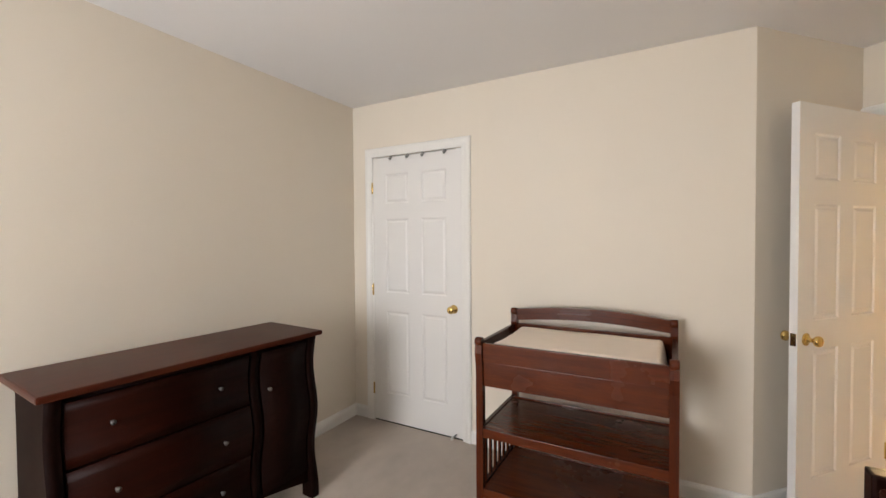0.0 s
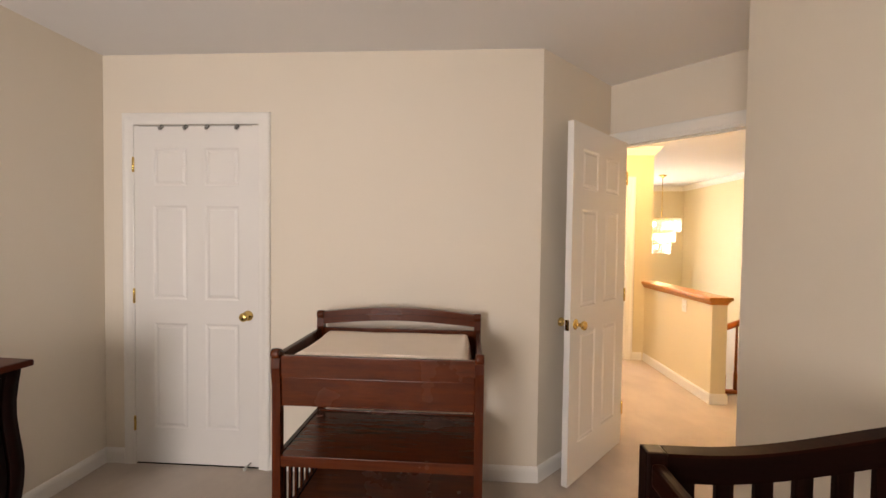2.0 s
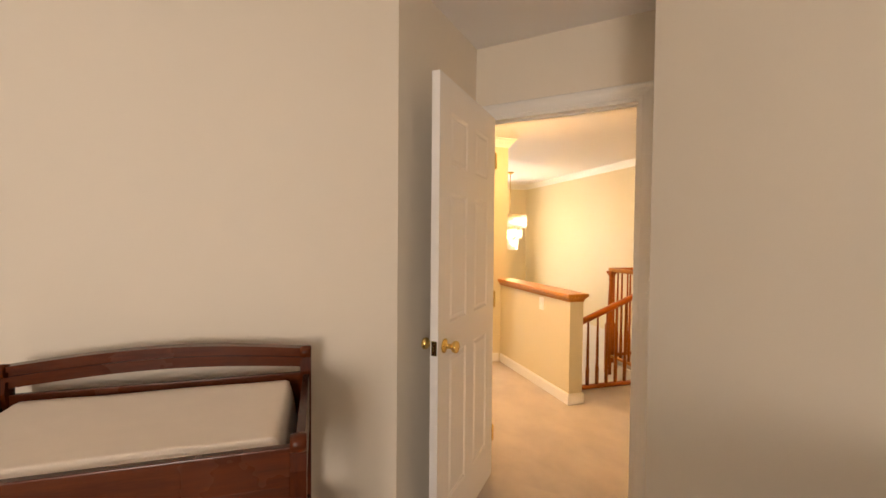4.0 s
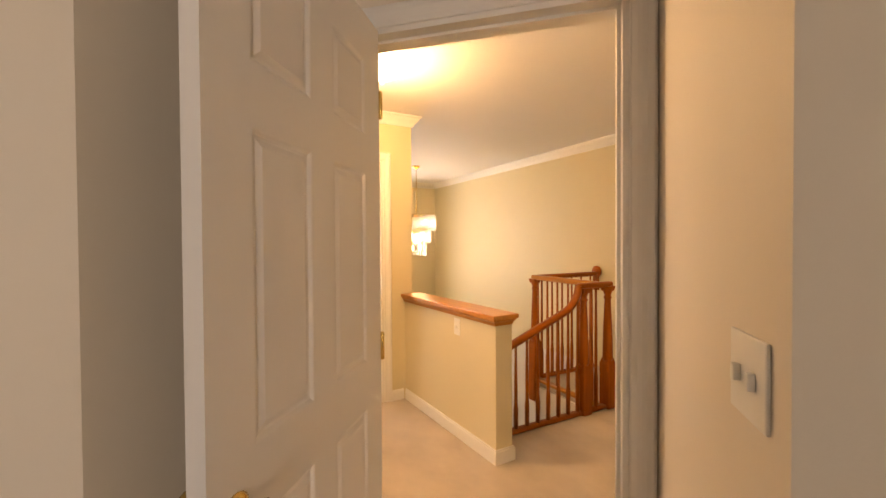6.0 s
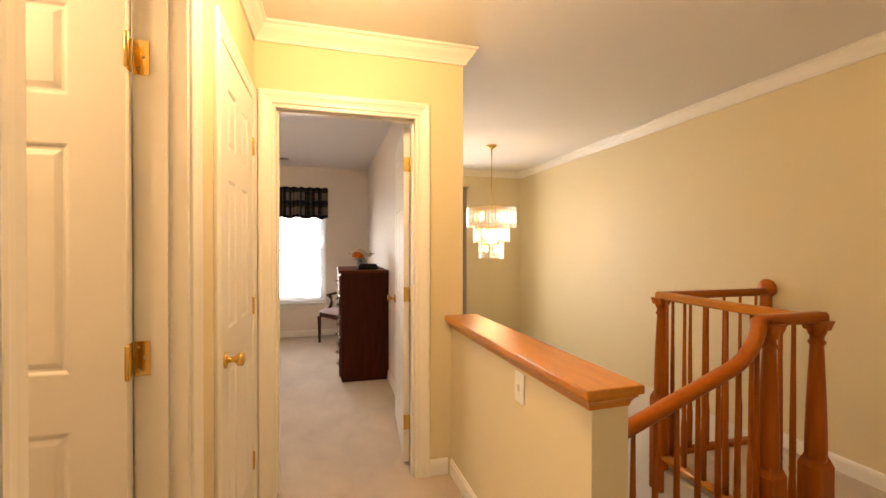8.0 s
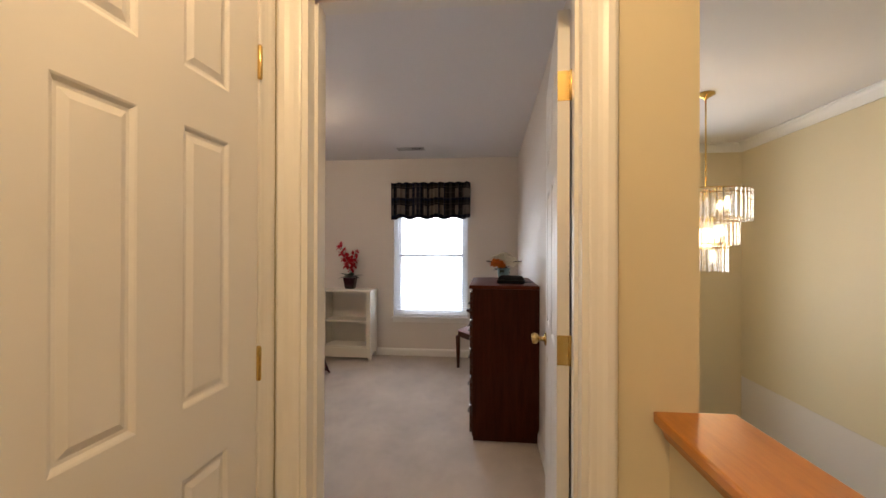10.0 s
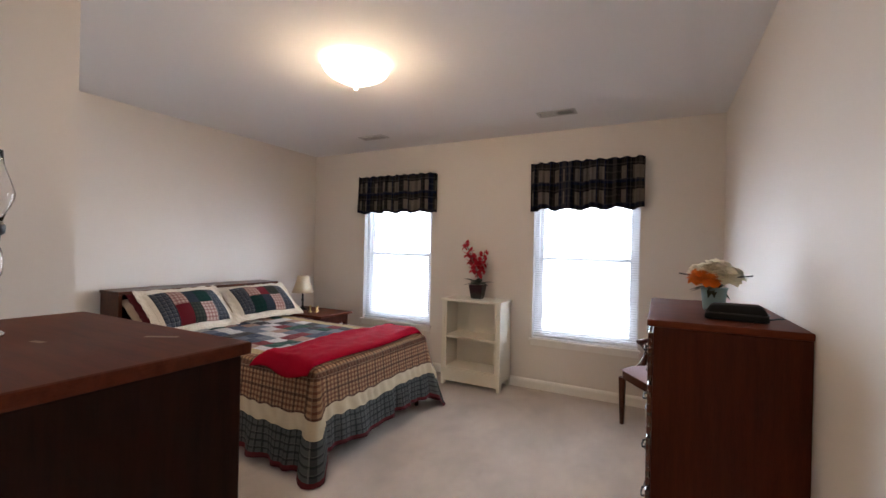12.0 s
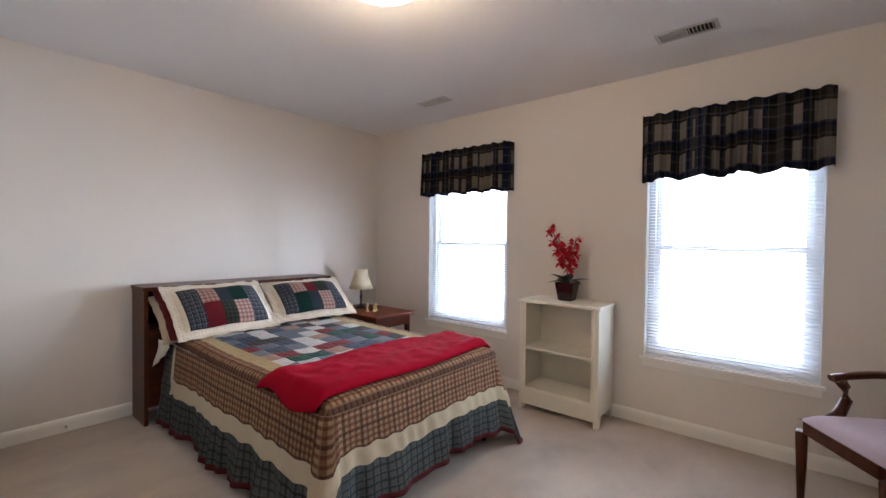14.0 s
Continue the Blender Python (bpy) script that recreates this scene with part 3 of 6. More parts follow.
# ---- hall and stairwell ----
def half_wall():
    """The half wall stands a little out of square with the hall."""
    turn = pose(2.47, 5.784, 0) @ pose(0, 0, 0, 0, 0, 1.7) @ pose(-2.47, -5.784, 0)
    bm = bmesh.new()
    box(bm, (2.406, 4.51, 0.0), (2.532, 5.788, 0.86))
    solid("half_wall", bm, WALL_YELLOW, "straw yellow painted half wall beside the stairwell", "half wall", "structure", m=turn)
    bm = bmesh.new()
    box(bm, (2.392, 4.496, 0.001), (2.406, 5.770, 0.078))
    box(bm, (2.397, 4.501, 0.078), (2.406, 5.770, 0.09))
    box(bm, (2.406, 4.496, 0.001), (2.546, 4.510, 0.078))
    box(bm, (2.406, 4.501, 0.078), (2.541, 4.510, 0.09))
    box(bm, (2.532, 4.510, 0.001), (2.546, 4.785, 0.078))
    solid("baseboard_half_wall", bm, TRIM, "white painted baseboard round the half wall", "baseboard", "structure", m=turn)
    cap = thing("half_wall_cap", turn @ pose(2.463, 4.475, 0.0), "golden oak cap board with moulded edge on the half wall", "wall cap")
    part("board", bbox((-0.098, 0.0, 0.886), (0.098, 1.311, 0.914), 0.006), OAK, cap)
    bm = bmesh.new()
    e, back = 0.0695, 1.311
    profile = [(0.0, 0.846), (0.005, 0.846), (0.007, 0.853), (0.010, 0.862), (0.016, 0.871), (0.022, 0.876), (0.023, 0.8857), (0.0, 0.8857)]
    # one moulding run round three sides, mitred at the two near corners
    for path in ([(-1, back), (-1, None), (1, None), (1, back)],):
        rings = []
        for side, y in path:
            rings.append([bm.verts.new((side * (e - 0.0058 + o), y if y is not None else 0.0352 - o, z)) for o, z in profile])
        for a, b in zip(rings, rings[1:]):
            for k in range(len(profile)):
                bm.faces.new((a[k], b[k], b[(k + 1) % len(profile)], a[(k + 1) % len(profile)]))
        bm.faces.new(rings[0])
        bm.faces.new(rings[-1])
    part("cove_moulding", bm, OAK, cap)
    sw = thing("light_switch", turn @ pose(2.405, 4.94, 0.77, 0, 0, -90), "white plastic switch plate on the half wall", "light switch")
    part("plate", bbox((-0.036, -0.006, -0.058), (0.036, 0.0, 0.058), 0.003), WHITE_PLASTIC, sw)
    part("toggle", bbox((-0.006, -0.016, -0.012), (0.006, -0.006, 0.012), 0.002), WHITE_PLASTIC, sw)


half_wall()

RAIL_Z = 1.03


def newel(x, y, z0=0.0, h=RAIL_Z - 0.05, label="turned golden oak newel post"):
    ob = thing("newel_post", pose(x, y, 0), label, "newel post", "stair newel posts")
    bm = bmesh.new()
    c = 0.046
    prism(bm, [(-c, -c), (c, -c), (c, c), (-c, c)], z0, 0.36)
    bmesh.ops.bevel(bm, geom=[e for e in bm.edges if abs(e.verts[0].co.z - e.verts[1].co.z) > 0.1], offset=0.004, segments=2, affect="EDGES")
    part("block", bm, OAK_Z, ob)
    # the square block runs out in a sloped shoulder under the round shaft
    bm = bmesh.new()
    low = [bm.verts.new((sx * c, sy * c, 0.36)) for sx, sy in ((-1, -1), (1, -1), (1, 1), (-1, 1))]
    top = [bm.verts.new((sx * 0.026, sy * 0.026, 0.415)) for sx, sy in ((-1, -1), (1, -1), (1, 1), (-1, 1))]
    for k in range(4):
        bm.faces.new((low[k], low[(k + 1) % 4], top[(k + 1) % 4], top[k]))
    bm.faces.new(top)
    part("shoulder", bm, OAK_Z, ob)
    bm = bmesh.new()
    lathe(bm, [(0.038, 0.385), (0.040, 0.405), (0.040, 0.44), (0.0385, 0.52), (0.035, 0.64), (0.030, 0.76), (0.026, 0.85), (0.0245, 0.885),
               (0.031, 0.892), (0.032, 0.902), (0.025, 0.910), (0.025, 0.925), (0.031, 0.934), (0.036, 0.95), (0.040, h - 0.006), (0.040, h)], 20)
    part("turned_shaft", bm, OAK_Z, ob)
    bm = bmesh.new()
    q = ((-1, -1), (1, -1), (1, 1), (-1, 1))
    low = [bm.verts.new((sx * 0.033, sy * 0.033, h - 0.028)) for sx, sy in q]
    top = [bm.verts.new((sx * 0.043, sy * 0.043, h + 0.012)) for sx, sy in q]
    bm.faces.new(low[::-1])
    bm.faces.new(top)
    for k in range(4):
        bm.faces.new((low[k], low[(k + 1) % 4], top[(k + 1) % 4], top[k]))
    part("cap", bm, OAK_Z, ob)
    return ob


def baluster_mesh():
    bm = bmesh.new()
    lathe(bm, [(0.0165, 0.0), (0.0165, 0.20), (0.017, 0.235), (0.0125, 0.30), (0.0115, 0.33), (0.0140, 0.345), (0.0115, 0.36), (0.0125, 0.42), (0.0115, 0.6), (0.0095, 0.8), (0.0085, 1.0)], 12)
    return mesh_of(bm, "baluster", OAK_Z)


BALUSTER = baluster_mesh()


def balustrade(name, pts, base_z, count, top_of, label):
    """A run of rail with its shoe and balusters between two plan points; top_of(k) gives the rail's underside at the fraction k."""
    a, b = Vector(pts[0]), Vector(pts[1])
    ob = thing(name, pose(a.x, a.y, 0), label, "stair railing", "stair railings")
    d = b - a
    n = 160
    bm = bmesh.new()
    tube(bm, [(d.x * k / n, d.y * k / n, top_of(k / n) + 0.022) for k in range(n + 1)], 0.02, flat=(0.028, 0.023))
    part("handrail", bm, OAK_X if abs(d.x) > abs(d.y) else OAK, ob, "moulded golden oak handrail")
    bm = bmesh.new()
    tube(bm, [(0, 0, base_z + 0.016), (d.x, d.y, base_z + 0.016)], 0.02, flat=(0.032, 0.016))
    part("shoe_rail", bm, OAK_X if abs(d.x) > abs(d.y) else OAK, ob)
    for k in range(count):
        f = (k + 0.5) / count
        o = new("baluster", BALUSTER)
        o.parent = ob
        z1 = top_of(f)
        o.matrix_basis = Matrix.LocRotScale((d.x * f, d.y * f, base_z + 0.030), None, (1, 1, z1 - base_z - 0.028))
    return ob


LEVEL = RAIL_Z - 0.046
newel(3.495, 4.79)
newel(3.77, 4.79)
newel(3.72, 5.615, -0.20, label="turned golden oak newel post at the stairwell corner")
balustrade("stair_railing", ((3.465, 4.79), (3.80, 4.79)), 0.0, 1, lambda k: LEVEL, "short golden oak railing between two newel posts")
balustrade("stair_railing", ((3.685, 4.815), (3.72, 5.635)), 0.0, 6, lambda k: LEVEL, "level golden oak railing along the stairwell")
balustrade("stair_railing", ((3.74, 5.615), (4.56, 5.615)), 0.0, 6, lambda k: LEVEL, "level golden oak railing running to the wall")
# the sloping rail sweeps up in a gooseneck to the newel
def slope(k):
    z = 0.525 + 0.34 * k
    if k > 0.78:
        s = min(1.0, (k - 0.78) / 0.175)
        z += (LEVEL - 0.525 - 0.32) * (1 - math.sqrt(max(0.0, 1 - s ** 2.2)))
    return min(z, LEVEL)


balustrade("stair_railing", ((2.568, 4.79), (3.48, 4.79)), 0.0, 9, slope, "sloping golden oak stair rail with gooseneck and thin balusters")
ros = thing("rail_rosette", pose(4.595, 5.615, RAIL_Z + 0.0, 0, -90, 0), "round oak rosette where the railing meets the wall", "rail rosette")
bm = bmesh.new()
lathe(bm, [(0.062, 0.0), (0.062, 0.012), (0.050, 0.022), (0.030, 0.03), (0.0, 0.032)], 20)
part("disc", bm, OAK_Z, ros)
part("half_newel", bbox((-0.20, -0.032, 0.0), (-0.03, 0.032, 0.03), 0.004), OAK_Z, ros)


def flush_lamp(name, m, r, label, drop=0.10):
    ob = thing(name, m, label, "ceiling lamp", "flush ceiling lamps")
    bm = bmesh.new()
    lathe(bm, [(0.0, -0.002), (r * 0.55, -0.002), (r * 0.55, -0.02), (r * 0.45, -0.028), (0.0, -0.03)], 24)
    part("ceiling_plate", bm, BRASS, ob, "brass ceiling plate")
    bm = bmesh.new()
    k = 14
    lathe(bm, [(r * (1 - (i / k) ** 1.5) + 0.010 * (i / k), -0.026 - drop * (0.22 * math.sin(math.pi / 2 * min(1.0, 3.0 * i / k)) + 0.78 * (i / k) ** 1.35)) for i in range(k + 1)], 28)
    g = part("glass_shade", bm, LAMP_GLOW, ob, "lit frosted glass bowl")
    g.visible_shadow = False
    # the finial is no light source; it glows so it isn't dark against the bowl
    bm = bmesh.new()
    lathe(bm, [(0.010, -0.028 - drop), (0.013, -0.034 - drop), (0.006, -0.044 - drop), (0.0, -0.048 - drop)], 12)
    part("finial", bm, LAMP_GLOW, ob, "lamp finial given the glow of the bowl")
    return ob


flush_lamp("hall_ceiling_lamp", pose(1.85, 4.82, H), 0.17, "lit frosted glass flush lamp on the hall ceiling")
flush_lamp("bathroom_ceiling_lamp", pose(0.55, 4.22, H), 0.14, "lit frosted glass flush lamp in the bathroom")
flush_lamp("bedroom_ceiling_lamp", pose(0.18, 7.86, H), 0.205, "lit frosted glass bowl lamp on the bedroom ceiling", 0.125)


def smoke_detector(x, y, label):
    ob = thing("smoke_detector", pose(x, y, H - 0.001), label, "smoke detector", "smoke detectors")
    bm = bmesh.new()
    lathe(bm, [(0.055, 0.0), (0.068, -0.006), (0.070, -0.020), (0.062, -0.034), (0.048, -0.040), (0.0, -0.042)], 24)
    part("housing", bm, WHITE_PLASTIC, ob)
    # dark strips on the housing stand for the shade inside its slots
    for k in range(6):
        bm = bmesh.new()
        box(bm, (-0.018, -0.0695, -0.026), (0.018, -0.060, -0.021), pose(0, 0, 0, 0, 0, 60 * k))
        part("vent_slot_shade", bm, DARK, ob)


smoke_detector(1.90, 4.52, "round white smoke detector beside the hall lamp")
smoke_detector(3.475, 4.365, "round white smoke detector on the hall ceiling")


def chandelier():
    ob = thing("chandelier", pose(3.50, 7.87, 0), "three-tier crystal chandelier, lit, hanging over the foyer", "chandelier")
    bm = bmesh.new()
    lathe(bm, [(0.06, H - 0.002), (0.06, H - 0.015), (0.02, H - 0.035), (0.006, H - 0.05)], 16)
    part("canopy", bm, BRASS, ob)
    bm = bmesh.new()
    tube(bm, [(0, 0, H - 0.04), (0, 0, 1.70)], 0.006, 8)
    part("rod", bm, BRASS, ob)
    for r, z, hh, n in ((0.275, 1.735, 0.21, 44), (0.20, 1.545, 0.19, 34), (0.135, 1.365, 0.19, 24)):
        bm = bmesh.new()
        for dz in (0.0, -0.03):
            pts = [(r * math.cos(2 * math.pi * k / 32), r * math.sin(2 * math.pi * k / 32), z + dz) for k in range(33)]
            tube(bm, pts, 0.005, 6)
        for k in range(4):
            a = math.pi / 2 * k
            tube(bm, [(0, 0, z), (r * math.cos(a), r * math.sin(a), z)], 0.004, 6)
        part("tier_ring", bm, BRASS, ob)
        prism_mesh = None
        for k in range(n):
            if prism_mesh is None:
                bm = bmesh.new()
                w = math.pi * r / n * 0.92
                prism(bm, [(-w, -0.003), (w, -0.003), (w * 0.8, 0.004), (-w * 0.8, 0.004)], -hh, 0.0)
                prism_mesh = mesh_of(bm, "crystal_prism", CRYSTAL_LIT)
            o = new("crystal_prism", prism_mesh)
            o.parent = ob
            o.visible_shadow = False
            a = 2 * math.pi * k / n
            o.matrix_basis = pose(r * math.cos(a), r * math.sin(a), z - 0.004, 0, 0, math.degrees(a) + 90)
        for k in range(4 if r > 0.15 else 2):
            a = math.pi / 2 * k + 0.5
            bm = bmesh.new()
            lathe(bm, [(0.006, 0), (0.016, 0.02), (0.018, 0.045), (0.008, 0.075), (0.0, 0.085)], 10, pose(r * 0.55 * math.cos(a), r * 0.55 * math.sin(a), z - 0.13))
            b = part("bulb", bm, BULB_GLOW, ob)
            b.visible_shadow = False


chandelier()

nl = thing("night_light", pose(4.598, 4.765, 0.455, 0, 0, 90), "small lit night light plugged into a wall outlet", "night light")
part("outlet_plate", bbox((-0.036, 0.0, -0.06), (0.036, 0.006, 0.056), 0.003), WHITE_PLASTIC, nl)
part("base", bbox((-0.02, 0.006, -0.035), (0.02, 0.035, 0.01), 0.004), WHITE_PLASTIC, nl)
bm = bmesh.new()
lathe(bm, [(0.016, 0.0), (0.024, 0.02), (0.022, 0.045), (0.010, 0.058), (0.0, 0.06)], 14, pose(0, 0.022, 0.010))
g = part("shade", bm, NIGHT_GLOW, nl, "glowing night light shade")
g.visible_shadow = False
th = thing("thermostat", pose(4.598, 4.92, 1.20, 0, 0, 90), "flat white thermostat on the yellow wall", "thermostat")
part("body", bbox((-0.055, 0.0, -0.035), (0.055, 0.018, 0.035), 0.005), IVORY, th)
part("display", bbox((-0.03, 0.018, -0.012), (0.03, 0.0195, 0.02), 0.0006), plain("grey_display", (0.60, 0.54, 0.39), 0.3), th)
sw = thing("light_switch", pose(1.595, 2.747, 1.17, 0, 0, 45), "white plastic double switch plate beside the nursery door", "light switch")
part("plate", bbox((-0.058, 0.0, -0.058), (0.058, 0.006, 0.058), 0.003), WHITE_PLASTIC, sw)
part("toggle", bbox((-0.030, 0.006, -0.012), (-0.018, 0.016, 0.012), 0.002), WHITE_PLASTIC, sw)
part("toggle", bbox((0.018, 0.006, -0.012), (0.030, 0.016, 0.012), 0.002), WHITE_PLASTIC, sw)


# ---- windows ----
def sash_window(name, x0, x1, z0, z1, y, label, blind=True, depth=0.10):
    """A white double-hung window set in the wall's far face, with a sill and a raised slatted blind."""
    ob = thing(name, pose((x0 + x1) / 2, y, 0), label, "window", kind="structure")
    w = (x1 - x0) / 2
    bm = bmesh.new()
    f = 0.045
    for lo, hi in (((-w, 0.06, z0), (-w + f, depth + 0.02, z1)), ((w - f, 0.06, z0), (w, depth + 0.02, z1)), ((-w + f, 0.06, z1 - f), (w - f, depth + 0.02, z1)), ((-w + f, 0.06, z0), (w - f, depth + 0.02, z0 + f))):
        box(bm, lo, hi)
    part("window_frame", bm, VINYL, ob)
    mid = (z0 + z1) / 2
    for nm, a, b, yy in (("lower_sash", z0 + f, mid + 0.02, 0.075), ("upper_sash", mid - 0.02, z1 - f, 0.10)):
        bm = bmesh.new()
        s = 0.035
        box(bm, (-w + f, yy, a), (-w + f + s, yy + 0.02, b))
        box(bm, (w - f - s, yy, a), (w - f, yy + 0.02, b))
        box(bm, (-w + f + s, yy, a), (w - f - s, yy + 0.02, a + s))
        box(bm, (-w + f + s, yy, b - s), (w - f - s, yy + 0.02, b))
        sash = part(nm, bm, VINYL, ob)
        bm = bmesh.new()
        box(bm, (-w + f + s, yy + 0.008, a + s), (w - f - s, yy + 0.012, b - s))
        p = part("pane", bm, GLASS, sash)
        p.visible_shadow = False
    part("window_sill", bbox((-w - 0.02, -0.035, z0 - 0.022), (w + 0.02, 0.0, z0 - 0.001), 0.004), TRIM, ob)
    part("apron", bbox((-w - 0.005, -0.012, z0 - 0.07), (w + 0.005, 0.0, z0 - 0.0225), 0.003), TRIM, ob)
    bm = bmesh.new()
    box(bm, (-w, 0.0, z0 - 0.0005), (w, 0.06, z0 + 0.004))
    box(bm, (-w, 0.001, z0 + 0.004), (-w + 0.004, 0.06, z1))
    box(bm, (w - 0.004, 0.001, z0 + 0.004), (w, 0.06, z1))
    box(bm, (-w + 0.004, 0.001, z1 - 0.004), (w - 0.004, 0.06, z1))
    part("reveal", bm, VINYL, ob)
    return ob


def blind(x0, x1, z0, z1, y):
    ob = thing("window_blind", pose((x0 + x1) / 2, y, 0), "white slatted window blind let down over the pane", "window blind", "window blinds")
    w = (x1 - x0) / 2 - 0.012
    part("head_rail", bbox((-w, 0.018, z1 - 0.04), (w, 0.045, z1 - 0.006), 0.003), VINYL, ob)
    part("bottom_rail", bbox((-w, 0.020, z0 + 0.012), (w, 0.044, z0 + 0.026), 0.003), VINYL, ob)
    bm = bmesh.new()
    prism(bm, [(-w, -0.0115), (w, -0.0115), (w, 0.0115), (-w, 0.0115)], -0.0006, 0.0006)
    me = mesh_of(bm, "slat", BLIND)
    n = int((z1 - z0 - 0.07) / 0.021)
    for k in range(n):
        o = new("slat", me)
        o.parent = ob
        o.matrix_basis = pose(0, 0.032, z0 + 0.035 + 0.021 * k, 14, 0, 0)
    for sx in (-0.6, 0.0, 0.6):
        bm = bmesh.new()
        tube(bm, [(sx * w, 0.032, z0 + 0.02), (sx * w, 0.032, z1 - 0.03)], 0.0012, 5)
        part("cord", bm, VINYL, ob)
    bm = bmesh.new()
    tube(bm, [(-w * 0.86, 0.010, z1 - 0.05), (-w * 0.86, 0.008, z1 - 0.70)], 0.003, 6)
    part("tilt_wand", bm, VINYL, ob)
    return ob


def valance(x0, x1, z0, z1, y):
    """Gathered plaid valance on a rod."""
    ob = thing("window_valance", pose((x0 + x1) / 2, y, 0), "gathered navy and tan plaid valance over the window", "valance", "plaid valances")
    w = (x1 - x0) / 2
    bm = bmesh.new()
    uv = bm.loops.layers.uv.new("UVMap")
    nx, nz = 320, 12
    rng = random.Random(int((x0 + 5) * 100))
    ph = [rng.uniform(0, 6.28) for _ in range(4)]
    grid = {}
    path = [(-w, 0.075)] + [(-w + 2 * w * i / nx, None) for i in range(nx + 1)] + [(w, 0.075)]
    for i, (x, yy) in enumerate(path):
        u = 0.0 if i == 0 else (2 * w + 0.15 if i == len(path) - 1 else 0.075 + x + w)
        for j in range(nz + 1):
            f = j / nz
            z = z1 + (z0 - z1) * f
            fold = 0.024 * math.sin(x * 88 + ph[0] + 2.2 * math.sin(x * 11 + ph[1])) + 0.016 * math.sin(x * 27 + ph[2] + 1.1 * math.sin(x * 5)) + 0.011 * math.sin(x * 131 + ph[3] + 2 * math.sin(x * 17))
            dy = 0.0 if yy is not None else -fold * (0.35 + 0.65 * f) - 0.008 * f
            if j == 1:
                dy *= 0.25
            zz = z + (0.012 * math.sin(x * 30 + ph[3]) * f * f) + (0.006 * math.sin(x * 60) if j == 0 else 0)
            grid[i, j] = (bm.verts.new((x, (yy if yy is not None else dy), zz)), u * 1.6 + 0.05 * math.sin(x * 31 + ph[0]) + 0.04 * math.sin(x * 13 + ph[1]) + 0.012 * math.sin(x * 88 + ph[0]), z1 - z + 0.02 + 0.006 * math.sin(x * 23 + ph[2]))
    for i in range(len(path) - 1):
        for j in range(nz):
            q = [grid[i, j], grid[i + 1, j], grid[i + 1, j + 1], grid[i, j + 1]]
            fc = bm.faces.new([v[0] for v in q])
            fc.smooth = True
            for lp, v in zip(fc.loops, q):
                lp[uv].uv = (v[1], v[2])
    o = part("gathered_cloth", bm, VAL_PLAID, ob)
    sol = o.modifiers.new("thickness", "SOLIDIFY")
    sol.thickness = 0.003
    bm = bmesh.new()
    tube(bm, [(-w + 0.005, 0.02, z1 - 0.03), (w - 0.005, 0.02, z1 - 0.03)], 0.008, 8)
    part("curtain_rod", bm, VINYL, ob)
    return ob


for (x0, x1) in (W1, W2):
    sash_window("window_bedroom", x0, x1, *WZ, 9.80, "white double-hung bedroom window with bright daylight behind")
    blind(x0, x1, *WZ, 9.80)
valance(-1.300, -0.285, 1.705, 2.125, 9.715)
valance(0.755, 1.728, 1.695, 2.136, 9.715)
sash_window("window_foyer", 2.55, 3.53, 0.35, 2.10, 9.40, "tall white foyer window over the stairwell")
sash_window("window_nursery", 0.0, 1.1, 0.65, 2.05, -1.30, "white nursery window").matrix_basis = pose(-0.905, -1.30, 0, 0, 0, 180)
cu = thing("window_curtain", pose(3.535, 9.33, 0), "pale grey curtain panel beside the foyer window", "curtain")
bm = bmesh.new()
pts = [(0.16 * k / 40, 0.022 * math.sin(k * 0.9)) for k in range(41)]
prism(bm, pts + [(x, y + 0.004) for x, y in pts[::-1]], 0.25, 2.16)
part("cloth", bm, plain("pale_grey_cloth", (0.46, 0.45, 0.45), 0.9, 0, 0.25, 20), cu)
bm = bmesh.new()
tube(bm, [(-1.03, 0.0, 2.17), (0.19, 0.0, 2.17)], 0.011, 10)
part("rod", bm, PEWTER, cu)


REGISTER_GREY = plain("grey_register_metal", (0.50, 0.49, 0.47), 0.45, 0, 0.1)


def ceiling_vent(x0, x1, y):
    ob = thing("ceiling_vent", pose((x0 + x1) / 2, y, H - 0.001), "white metal ceiling air register with one dark open half", "ceiling vent", "ceiling vents")
    w = (x1 - x0) / 2
    bm = bmesh.new()
    for lo, hi in (((-w - 0.02, -0.065, -0.006), (-w, 0.065, 0)), ((w, -0.065, -0.006), (w + 0.02, 0.065, 0)), ((-w, -0.065, -0.006), (w, -0.045, 0)), ((-w, 0.045, -0.006), (w, 0.065, 0)), ((-0.006, -0.045, -0.006), (0.006, 0.045, 0))):
        box(bm, lo, hi)
    part("frame", bm, REGISTER_GREY, ob)
    # flat dark sheet in place of the shaded depth behind the slats
    bm = bmesh.new()
    box(bm, (-w, -0.045, -0.0012), (w, 0.045, 0.0))
    part("duct_shade", bm, DARK, ob)
    bm = bmesh.new()
    box(bm, (-0.0015, -0.045, -0.010), (0.0015, 0.045, 0.0))
    me = mesh_of(bm, "slat", REGISTER_GREY)
    for s, tilt, count in ((-1, -60, 14), (1, 4, 7)):
        for k in range(count):
            o = new("slat", me)
            o.parent = ob
            o.matrix_basis = pose(s * (0.016 + (w - 0.022) * k / (count - 1)), 0, -0.003, 0, tilt, 0)


ceiling_vent(-0.91, -0.65, 9.305)
ceiling_vent(0.95, 1.215, 9.285)

